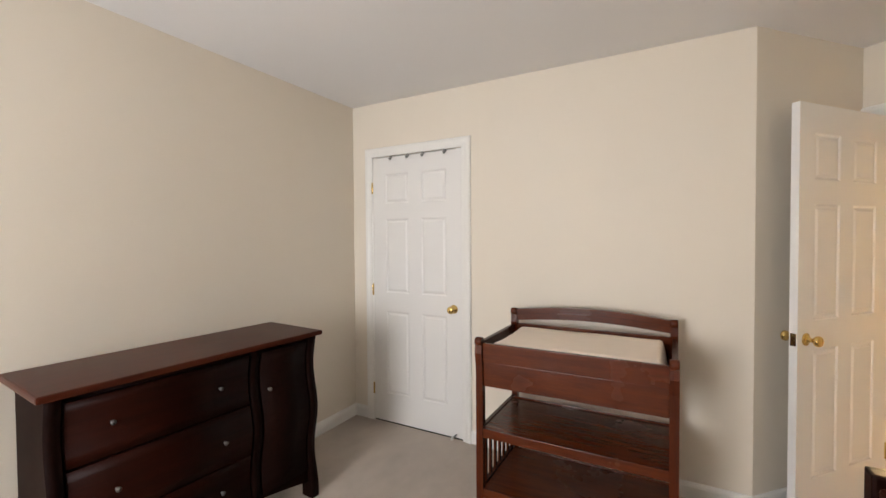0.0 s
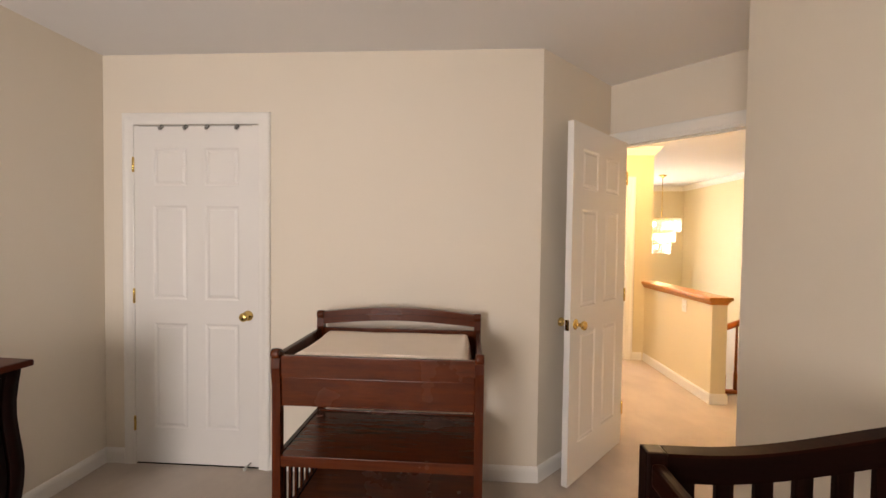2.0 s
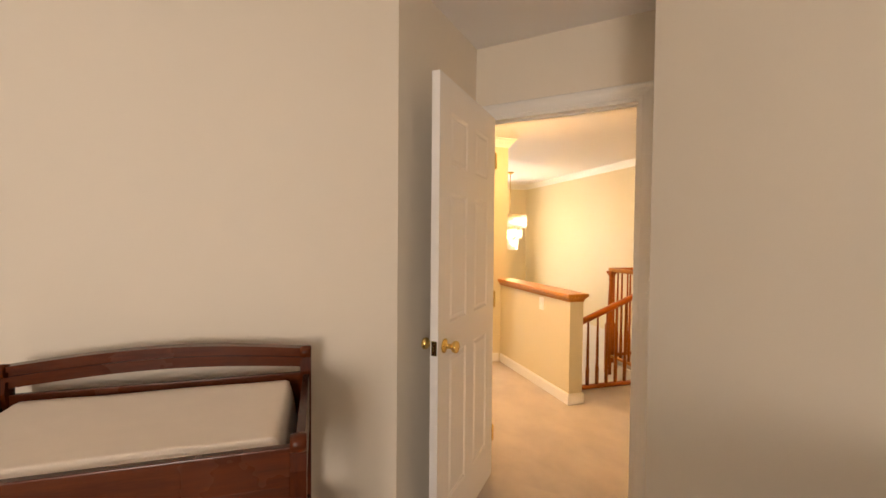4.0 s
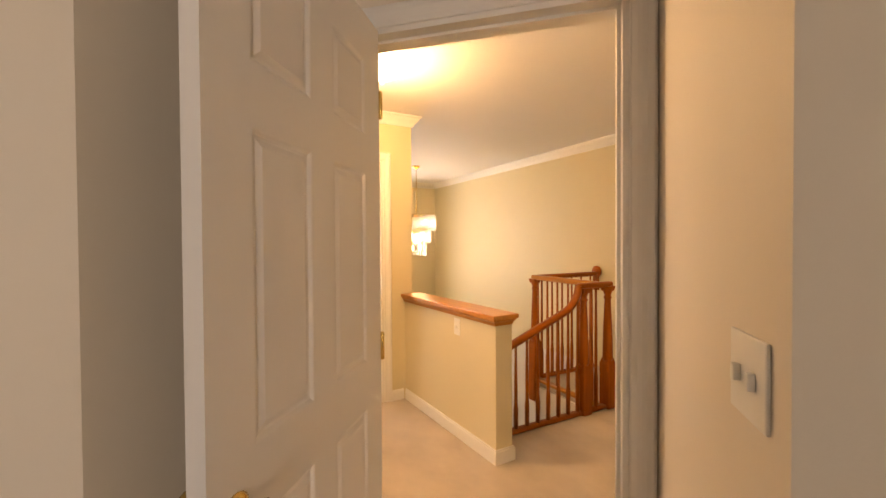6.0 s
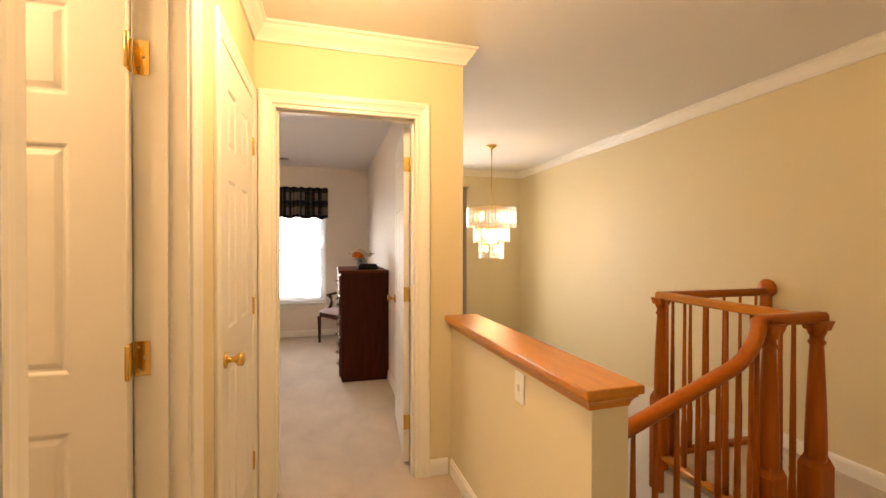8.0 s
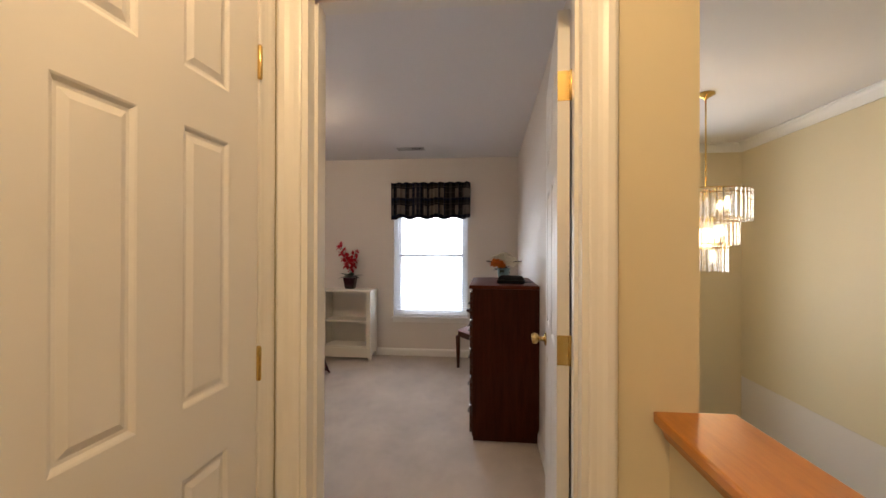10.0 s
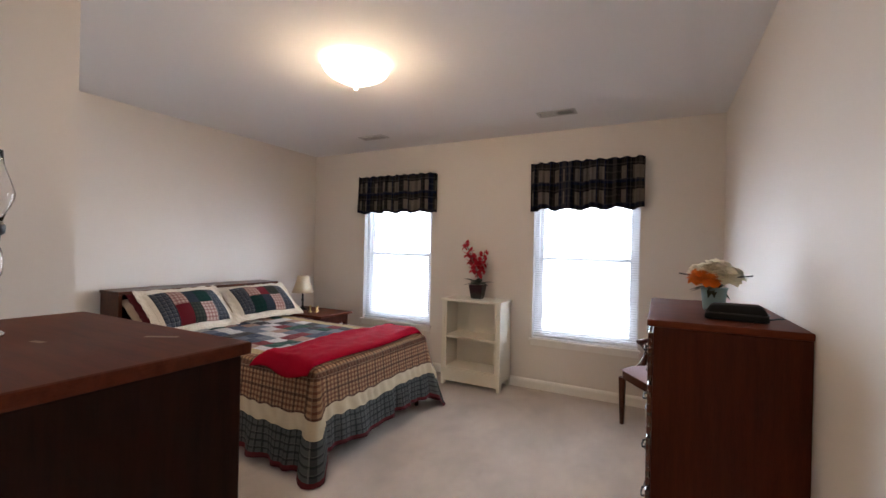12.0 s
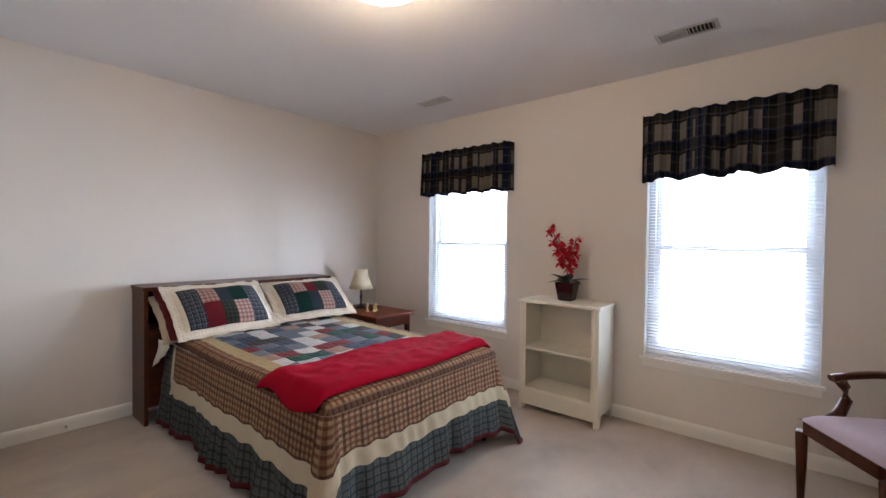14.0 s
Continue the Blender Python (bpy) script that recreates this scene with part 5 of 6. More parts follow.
def quilt():
    ob = thing("patchwork_quilt", pose(0, 0, 0), "patchwork quilt with brown, cream and blue check bands over the bed", "quilt")
    rng = random.Random(7)
    # top
    bm = bmesh.new()
    uv = bm.loops.layers.uv.new("UVMap")
    nx, ny = 110, 76
    r = 0.05
    hgt = lambda x, y: BZ + 0.006 * noise.noise(Vector((x * 5, y * 5, 0))) + 0.004 * math.sin(x * 53.2) * math.sin(y * 53.2) * 0.5 + 0.016 * math.exp(-((x - BX0) / 0.5) ** 2)
    g = {}
    for i in range(nx + 1):
        for j in range(ny + 1):
            x, y = BX0 + 0.05 + (BX1 - BX0 - 0.05) * i / nx, BY0 + (BY1 - BY0) * j / ny
            e = min(BX1 - x, y - BY0, BY1 - y)
            drop = r - math.sqrt(max(0, r * r - max(0, r - e) ** 2))
            g[i, j] = bm.verts.new((x, y, hgt(x, y) - drop))
    for i in range(nx):
        for j in range(ny):
            q = [g[i, j], g[i + 1, j], g[i + 1, j + 1], g[i, j + 1]]
            f = bm.faces.new(q)
            f.smooth = True
            c = f.calc_center_median()
            e = min(BX1 - c.x, c.y - BY0, BY1 - c.y)
            f.material_index = 2 if e < 0.085 else (1 if e < 0.175 else 0)
            for lp in f.loops:
                lp[uv].uv = (lp.vert.co.x + 5, lp.vert.co.y)
    part("quilt_top", bm, [Q_PATCH, Q_TAN, Q_BROWN], ob)
    # skirt: round the left side, the foot and the right side
    bm = bmesh.new()
    uv = bm.loops.layers.uv.new("UVMap")
    path = []
    n1, nc, n2 = 90, 10, 70
    cr = 0.05
    for k in range(n1 + 1):
        path.append((BX0 + 0.05 + (BX1 - cr - BX0 - 0.05) * k / n1, BY0, 0, -1))
    for k in range(1, nc):
        a = math.pi / 2 * k / nc
        path.append((BX1 - cr + cr * math.sin(a), BY0 + cr - cr * math.cos(a), math.sin(a), -math.cos(a)))
    for k in range(n2 + 1):
        path.append((BX1, BY0 + cr + (BY1 - BY0 - 2 * cr) * k / n2, 1, 0))
    for k in range(1, nc):
        a = math.pi / 2 * k / nc
        path.append((BX1 - cr + cr * math.cos(a), BY1 - cr + cr * math.sin(a), math.cos(a), math.sin(a)))
    for k in range(n1 + 1):
        path.append((BX1 - cr - (BX1 - cr - BX0 - 0.05) * k / n1, BY1, 0, 1))
    s, last = 0.0, path[0]
    rows = [(0.0, 2), (0.04, 2), (0.09, 2), (0.14, 2), (0.20, 2), (0.205, 3), (0.235, 3), (0.265, 3), (0.29, 3), (0.295, 4), (0.34, 4), (0.39, 4), (0.44, 4), (0.475, 4), (0.48, 5), (0.505, 5)]
    cols = []
    for x, y, dx, dy in path:
        s += math.hypot(x - last[0], y - last[1])
        last = (x, y)
        corner = abs(dx * dy) * 2
        foot = 1 if dx > 0.9 else 0
        col = []
        for d, _ in rows:
            f = d / 0.5
            wave = 0.018 * math.sin(s * 19 + 1.9 * math.sin(s * 5)) + 0.010 * math.sin(s * 47 + 2.5 * math.sin(s * 7)) + 0.016 * noise.noise(Vector((s * 9, d * 2, 1)))
            ruff = 0.009 * math.sin(s * 70 + 2 * math.sin(s * 11)) if 0.21 <= d <= 0.27 else 0.0
            out = 0.012 + 0.055 * f + wave * f * f + 0.11 * corner * f + ruff
            scallop = 0.006 * math.sin(s * 46 + 2 * math.sin(s * 9)) if 0.20 <= d <= 0.30 else 0.0
            dd = d * (0.87 if foot else 1.02) + 0.05 * corner * f + 0.012 * math.sin(s * 9) * f + scallop
            z = BZ - r - dd + 0.006
            col.append((bm.verts.new((x + dx * out, y + dy * out, max(0.006, z))), s, d))
        cols.append(col)
    total = s
    for a, b in zip(cols, cols[1:]):
        for k in range(len(rows) - 1):
            q = [a[k], b[k], b[k + 1], a[k + 1]]
            f = bm.faces.new([v[0] for v in q])
            f.smooth = True
            head = min(a[k][1], total - a[k][1])
            f.material_index = 2 if head < 0.13 and k < 9 else (1 if head < 0.165 and k < 9 else rows[k + 1][1] - 2)
            for lp, v in zip(f.loops, q):
                lp[uv].uv = (v[1], v[2])
    o = part("quilt_skirt", bm, [Q_BROWN, Q_CREAM, Q_BLUE, Q_HEM], ob, "hanging bands of brown check, cream ruffle and blue check with maroon hem")
    o.modifiers.new("thickness", "SOLIDIFY").thickness = 0.006


quilt()


def throw():
    ob = thing("throw_blanket", pose(0, 0, 0), "crimson fleece throw folded across the foot of the bed", "blanket")
    bm = bmesh.new()
    nx, ny = 36, 80
    x0, x1 = -0.36, 0.085
    y0, y1 = 7.60, 8.93
    top, bot = {}, {}
    for i in range(nx + 1):
        for j in range(ny + 1):
            u, v = i / nx, j / ny
            skew = 0.07 * (v - 0.5)
            x = x0 + (x1 - x0) * u + skew * (1 - u) + 0.014 * math.sin(v * 9) * (1 - 2 * u)
            y = y0 + (y1 - y0) * v + 0.012 * math.sin(u * 7)
            e = min(1, 9 * min(u, 1 - u)) ** 0.5 * min(1, 22 * min(v, 1 - v)) ** 0.5
            h = 0.006 + e * (0.034 + 0.018 * noise.noise(Vector((x * 7, y * 4, 3))) + 0.009 * noise.noise(Vector((x * 22, y * 13, 5))) + 0.005 * math.sin(x * 30 + y * 8))
            over = max(0, BY0 + 0.045 - y, y - BY1 + 0.045)
            base = BZ + 0.010 - over * over * 9
            top[i, j] = bm.verts.new((x, y, base + h))
            bot[i, j] = bm.verts.new((x, y, base))
    for i in range(nx):
        for j in range(ny):
            bm.faces.new((top[i, j], top[i + 1, j], top[i + 1, j + 1], top[i, j + 1])).smooth = True
            bm.faces.new((bot[i, j], bot[i, j + 1], bot[i + 1, j + 1], bot[i + 1, j])).smooth = True
    ring = [(i, 0) for i in range(nx)] + [(nx, j) for j in range(ny)] + [(i, ny) for i in range(nx, 0, -1)] + [(0, j) for j in range(ny, 0, -1)]
    for a, b in zip(ring, ring[1:] + ring[:1]):
        bm.faces.new((bot[a], bot[b], top[b], top[a])).smooth = True
    part("folded_fleece", bm, FLEECE, ob)


def fleece():
    m, nt, b = nodes_of("crimson_fleece")
    v = coords(nt)
    n = noise_tex(nt, v, 160, 4, 0.7)
    link(nt, mix(nt, n, (0.18, 0.0015, 0.010), (0.32, 0.004, 0.020)), b.inputs["Base Color"])
    b.inputs["Roughness"].default_value = 0.95
    b.inputs["Specular IOR Level"].default_value = 0.05
    bump(nt, b, math_node(nt, "ADD", n, noise_tex(nt, v, 18, 3)), 0.5, 0.006)
    return m


FLEECE = fleece()
throw()


def cushion_mesh(w, h, t, flange, mats, uv_shift, zones):
    """A stuffed pillow lying in the xz plane; zones(u, v) picks a material slot from metres off the middle."""
    bm = bmesh.new()
    uv = bm.loops.layers.uv.new("UVMap")
    nx, nz = 44, 32
    W, Hh = w / 2 + flange, h / 2 + flange
    for s in (1, -1):
        g = {}
        for i in range(nx + 1):
            for j in range(nz + 1):
                x, z = -W + 2 * W * i / nx, -Hh + 2 * Hh * j / nz
                ux, uz = min(1, abs(x) / (w / 2)), min(1, abs(z) / (h / 2))
                puff = t / 2 * (max(0, 1 - ux ** 2.6) ** 0.55) * (max(0, 1 - uz ** 2.6) ** 0.55)
                edge = 1 - 0.045 * (1 - abs(x) / W) * (abs(z) / Hh) ** 4
                wr = 0.005 * math.sin(x * 21 + z * 9) * (1 if puff > 0.01 else 0.4)
                ruf = (0.004 * math.sin((x + z) * 83 + 3 * math.sin(x * 17)) + 0.003 * math.sin((x - z) * 47)) if max(ux, uz) >= 1 else 0
                g[i, j] = bm.verts.new((x * (1 - 0.04 * (1 - abs(z) / Hh) * (abs(x) / W) ** 4), -s * (puff + 0.003) + wr + ruf, z * edge))
        for i in range(nx):
            for j in range(nz):
                f = bm.faces.new((g[i, j], g[i + 1, j], g[i + 1, j + 1], g[i, j + 1]))
                f.smooth = True
                cx, cz = -W + 2 * W * (i + 0.5) / nx, -Hh + 2 * Hh * (j + 0.5) / nz
                f.material_index = zones(cx, cz)
                for lp, (a, b) in zip(f.loops, ((i, j), (i + 1, j), (i + 1, j + 1), (i, j + 1))):
                    lp[uv].uv = (-W + 2 * W * a / nx + uv_shift[0], -Hh + 2 * Hh * b / nz + uv_shift[1])
    return bm


SHAM_CLOTH = [plaid("sham_blue_check", (0.060, 0.066, 0.084), [(0.034, 0.36, (0.011, 0.014, 0.024), 0.8), (0.034, 0.09, (0.32, 0.32, 0.32), 0.45)]),
              plaid("sham_rose_gingham", (0.42, 0.30, 0.25), [(0.030, 0.45, (0.16, 0.035, 0.035), 0.5)]),
              plaid("sham_maroon", (0.13, 0.012, 0.018), [(0.02, 0.2, (0.08, 0.008, 0.012), 0.4)]),
              plaid("sham_forest_green", (0.006, 0.028, 0.024), [(0.04, 0.1, (0.02, 0.05, 0.045), 0.4)]),
              plaid("sham_slate", (0.030, 0.038, 0.052), [(0.02, 0.3, (0.012, 0.016, 0.026), 0.5)]),
              plaid("sham_olive_check", (0.040, 0.042, 0.034), [(0.03, 0.4, (0.012, 0.018, 0.014), 0.6)])]


def sham(y, tilt, yaw, rows, label):
    """rows: the cloths of the centre patches, three above three."""
    ob = thing("pillow_sham", pose(-1.56, y, BZ + 0.175, tilt, 0, 90 + yaw), label, "pillow", "quilted pillow shams")
    def zones(u, v):
        if abs(v) > 0.172 or abs(u) > 0.275:
            return 2
        if abs(u) > 0.155:
            return 3 if u < 0 else 10
        return 4 + (0 if v > 0.0 else 3) + (0 if u < -0.05 else (1 if u < 0.055 else 2))
    full = cushion_mesh(0.60, 0.36, 0.16, 0.050, None, (5.0, 3.0), zones)
    names = {2: ("quilted_border", SHAM_BORDER, "cream quilted border with ruffled edge"), 3: ("blue_check_panel", SHAM_CLOTH[0], "blue check side panel"), 10: ("blue_check_panel", SHAM_CLOTH[0], "blue check side panel")}
    for k in range(6):
        names[4 + k] = ("patch", SHAM_CLOTH[rows[k]], "")
    for slot, (nm, mat, text) in names.items():
        bm = full.copy()
        bmesh.ops.delete(bm, geom=[f for f in bm.faces if f.material_index != slot], context="FACES")
        for f in bm.faces:
            f.material_index = 0
        part(nm, bm, mat, ob, text)
    full.free()
    return ob


sham(7.93, -46, 3, (1, 4, 3, 2, 5, 1), "patchwork pillow sham with cream quilted border, leaning on the headboard")
sham(8.63, -52, -5, (1, 2, 5, 3, 4, 1), "patchwork pillow sham with cream quilted border, leaning on its neighbour")
def plain_pillow(y):
    ob = thing("bed_pillow", pose(-1.64, y, BZ + 0.13, -50, 0, 90), "plain beige pillow behind the sham", "pillow", "plain pillows")
    part("cushion", cushion_mesh(0.62, 0.42, 0.15, 0.004, None, (0, 0), lambda u, v: 0), PILLOW_BEIGE, ob)
plain_pillow(7.85)
plain_pillow(8.58)
bk = thing("maroon_pillow", pose(-1.615, 7.905, BZ + 0.165, -46, 0, 93), "maroon pillow edge showing behind the sham", "pillow")
part("cushion", cushion_mesh(0.64, 0.36, 0.08, 0.03, None, (0, 0), lambda u, v: 0), Q_HEM, bk)


def nightstand():
    ob = thing("nightstand", pose(-1.59, 9.32, 0), "dark wood end table with plain apron", "nightstand")
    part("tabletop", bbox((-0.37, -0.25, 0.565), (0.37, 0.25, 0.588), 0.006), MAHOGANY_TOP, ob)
    part("apron", bbox((-0.33, -0.215, 0.47), (0.33, 0.215, 0.564), 0.003), MAHOGANY, ob)
    for x in (-0.33, 0.29):
        for y in (-0.215, 0.175):
            part("leg", bbox((x, y, 0.0), (x + 0.04, y + 0.04, 0.4695), 0.005), MAHOGANY, ob)
    la = thing("table_lamp", pose(-1.76, 9.34, 0.588), "small table lamp with cream bell shade and dark stem", "table lamp")
    bm = bmesh.new()
    lathe(bm, [(0.055, 0.0), (0.056, 0.012), (0.030, 0.022), (0.012, 0.035), (0.010, 0.09), (0.016, 0.11), (0.010, 0.13), (0.009, 0.22), (0.006, 0.26)], 18)
    part("stem", bm, IRON, la)
    bm = bmesh.new()
    prof = [(0.120, 0.195), (0.098, 0.25), (0.076, 0.315), (0.064, 0.385)]
    lathe(bm, prof, 24)
    part("shade", bm, SHADE, la, "cream fabric bell shade, unlit")
    for k, (x, y, hh) in enumerate(((-1.54, 9.24, 0.075), (-1.48, 9.27, 0.055), (-1.52, 9.33, 0.06))):
        cd = thing("candlestick", pose(x, y, 0.588), "small brass candlestick on the end table", "candlestick", "brass candlesticks")
        bm = bmesh.new()
        lathe(bm, [(0.020, 0.0), (0.021, 0.006), (0.008, 0.012), (0.007, hh * 0.7), (0.013, hh * 0.8), (0.012, hh), (0.0, hh + 0.001)], 12)
        part("turned_body", bm, DULL_BRASS, cd)


SHADE = plain("cream_lampshade", (0.70, 0.62, 0.46), 0.85, 0, 0.06)
nightstand()


def bookcase():
    ob = thing("bookcase", pose(-0.032, 9.48, 0), "low cream-white bookcase with one middle shelf, empty", "bookcase")
    w, d, h = 0.602, 0.305, 0.834
    for x in (0.0, w - 0.028):
        bm = bmesh.new()
        prism(bm, [(0, 0.0), (0.05, 0.0), (0.075, 0.07), (d - 0.05, 0.07), (d - 0.03, 0.0), (d, 0.0), (d, h - 0.0225), (0, h - 0.0225)], 0, 0.028, Matrix(((0, 0, 1, x), (1, 0, 0, 0), (0, 1, 0, 0), (0, 0, 0, 1))))
        part("side_panel", bm, WHITE_WOOD, ob)
    part("top", bbox((-0.012, -0.012, h - 0.022), (w + 0.012, d, h), 0.004), WHITE_WOOD, ob)
    part("back_panel", bbox((0.0285, d - 0.012, 0.07), (w - 0.0285, d - 0.004, h - 0.023), 0.001), WHITE_WOOD, ob)
    part("shelf", bbox((0.0285, 0.012, 0.455), (w - 0.0285, d - 0.0125, 0.475), 0.002), WHITE_WOOD, ob)
    part("bottom_shelf", bbox((0.0285, 0.012, 0.15), (w - 0.0285, d - 0.0125, 0.17), 0.002), WHITE_WOOD, ob)
    bm = bmesh.new()
    prism(bm, [(0.0285, 0.149), (0.0285, 0.040), (w - 0.0285, 0.040), (w - 0.0285, 0.149)], 0, 0.018, Matrix(((1, 0, 0, 0), (0, 0, -1, 0.022), (0, 1, 0, 0), (0, 0, 0, 1))))
    part("kick_board", bm, WHITE_WOOD, ob)
    for x in (0.029, w - 0.052):
        part("face_stile", bbox((x, 0.001, 0.16), (x + 0.023, 0.0115, h - 0.0235), 0.002), WHITE_WOOD, ob)


bookcase()
def petal_cloth(name, color, vary):
    """Thin silk: light comes through from behind."""
    m, nt, b = nodes_of(name)
    n = noise_tex(nt, coords(nt), 55, 3)
    c = mix(nt, n, tuple(k * (1 - vary) for k in color), color)
    link(nt, c, b.inputs["Base Color"])
    b.inputs["Roughness"].default_value = 0.6
    tr = nt.nodes.new("ShaderNodeBsdfTranslucent")
    link(nt, c, tr.inputs["Color"])
    mx = nt.nodes.new("ShaderNodeMixShader")
    mx.inputs[0].default_value = 0.45
    link(nt, b.outputs[0], mx.inputs[1])
    link(nt, tr.outputs[0], mx.inputs[2])
    link(nt, mx.outputs[0], nt.nodes["Material Output"].inputs["Surface"])
    return m


RED_PETAL = petal_cloth("red_orchid_petal", (0.58, 0.013, 0.034), 0.3)
LEAF = plain("dark_green_leaf", (0.012, 0.038, 0.022), 0.4, 0, 0.4, 30)
PETAL_WHITE = petal_cloth("cream_white_petal", (0.92, 0.88, 0.76), 0.10)
PETAL_ORANGE = petal_cloth("orange_petal", (0.85, 0.25, 0.035), 0.25)
POT_BLACK = plain("glossy_black_pot", (0.012, 0.012, 0.014), 0.2)
CASE_BLACK = plain("black_case_cloth", (0.012, 0.012, 0.014), 0.85, 0, 0.2, 80)
POT_BLUE = plain("pale_blue_pot", (0.22, 0.37, 0.42), 0.45, 0, 0.1)


def leaf_blade(bm, base, tip, width, sag=0.0, n=6):
    """A pointed leaf or petal from base to tip, folded along its rib."""
    a, b = Vector(base), Vector(tip)
    d = (b - a)
    side = d.cross(Vector((0, 0, 1)))
    side = side.normalized() if side.length > 1e-4 else Vector((1, 0, 0))
    up = side.cross(d).normalized()
    prev = None
    for k in range(n + 1):
        f = k / n
        c = a + d * f + Vector((0, 0, -sag * f * f))
        w = width * math.sin(math.pi * (0.08 + 0.92 * f) ** 0.8) if k < n else 0.001
        row = [bm.verts.new(c - side * w + up * w * 0.3), bm.verts.new(c), bm.verts.new(c + side * w + up * w * 0.3)]
        if prev:
            for q in (0, 1):
                bm.faces.new((prev[q], prev[q + 1], row[q + 1], row[q])).smooth = True
        prev = row


def blossom(bm, c, axis, r, petals, rng, broad=0.50):
    c, axis = Vector(c), Vector(axis).normalized()
    u = axis.orthogonal().normalized()
    v = axis.cross(u)
    for k in range(petals):
        a = 2 * math.pi * k / petals + rng.uniform(-0.2, 0.2)
        out = u * math.cos(a) + v * math.sin(a)
        leaf_blade(bm, c, c + out * r + axis * r * 0.30, r * broad)


def orchid():
    ob = thing("potted_orchid", pose(0.265, 9.655, 0.834), "red artificial orchid in a black square pot on the bookcase", "potted plant")
    bm = bmesh.new()
    prism(bm, [(-0.045, -0.045), (0.045, -0.045), (0.045, 0.045), (-0.045, 0.045)], 0.0, 0.125)
    for v in bm.verts:
        if v.co.z > 0.1:
            v.co.x *= 1.42
            v.co.y *= 1.42
    bmesh.ops.bevel(bm, geom=bm.edges[:], offset=0.005, segments=2, affect="EDGES")
    part("pot", bm, POT_BLACK, ob)
    rng = random.Random(3)
    bm = bmesh.new()
    for ax, az, ln, wd in ((2.9, 0.05, 0.15, 0.030), (3.5, -0.01, 0.14, 0.032), (0.2, 0.03, 0.15, 0.026), (-0.4, 0.0, 0.12, 0.034), (4.3, 0.02, 0.10, 0.040), (5.2, 0.02, 0.10, 0.040), (1.5, 0.06, 0.09, 0.034), (2.3, 0.04, 0.10, 0.034)):
        leaf_blade(bm, (0, 0, 0.125), (ln * math.cos(ax), ln * math.sin(ax) * 0.8, 0.155 + az), wd, 0.035, 8)
    part("leaves", bm, LEAF, ob)
    for lean, hh, first, size in ((-0.135, 0.375, 3, 0.050), (0.045, 0.30, 5, 0.042)):
        bm = bmesh.new()
        stem = [(lean * f ** 1.5 + 0.012, 0.0, 0.12 + hh * f) for f in [i / 11 for i in range(12)]]
        tube(bm, stem, 0.003, 6)
        part("stem", bm, LEAF, ob)
        for i in range(first, 12):
            bm = bmesh.new()
            p = stem[i]
            k = size * (1.0 if i < 9 else 0.72)
            c = (p[0] + (0.022 if i % 2 else -0.022), p[1] - 0.012, p[2] + rng.uniform(-0.006, 0.006))
            axis = Vector((rng.uniform(-0.7, 0.7), -1, rng.uniform(-0.3, 0.5)))
            blossom(bm, c, axis, k, 5, rng)
            blossom(bm, Vector(c) + axis.normalized() * 0.006, axis, k * 0.45, 3, rng)
            part("blossom", bm, RED_PETAL, ob, "small red orchid blossom")
    ob.scale = (1.14, 1.0, 1.10)


orchid()


def tall_chest():
    ob = thing("tall_chest", pose(1.830, 7.562, 0), "tall red mahogany chest of drawers with dark pulls", "chest of drawers")
    d, L, h = 0.468, 0.855, 1.072
    part("body", bbox((0.012, 0.008, 0.03), (d, L - 0.008, h - 0.026), 0.004), MAHOGANY, ob)
    part("plinth", bbox((0.02, 0.015, 0.0), (d, L - 0.015, 0.0295), 0.002), MAHOGANY, ob)
    part("top", bbox((-0.010, -0.006, h - 0.0255), (d, L + 0.006, h), 0.006), MAHOGANY_TOP, ob, "brown mahogany top, lighter than the body")
    n = 5
    for k in range(n):
        z0 = 0.05 + (h - 0.09) * k / n
        z1 = 0.05 + (h - 0.09) * (k + 1) / n - 0.012
        dr = part("drawer", bbox((-0.006, 0.028, z0), (0.0118, L - 0.028, z1), 0.004), MAHOGANY_GLOSS, ob, "glossy mahogany drawer front")
        for y in (0.20, L - 0.20):
            bm = bmesh.new()
            zc = (z0 + z1) / 2
            tube(bm, [(-0.006, y - 0.038, zc), (-0.020, y - 0.034, zc - 0.003), (-0.023, y, zc - 0.008), (-0.020, y + 0.034, zc - 0.003), (-0.006, y + 0.038, zc)], 0.0042, 8)
            part("drawer_pull", bm, IRON, dr, "dark bail pull")
            part("pull_plate", bbox((-0.0085, y - 0.055, zc - 0.016), (-0.0062, y + 0.055, zc + 0.016), 0.001), IRON, dr)


MAHOGANY_GLOSS = wood("glossy_mahogany_front", (0.030, 0.008, 0.005), (0.075, 0.020, 0.012), 0.13, coat=0.7, axis=1, spec=0.5)
tall_chest()


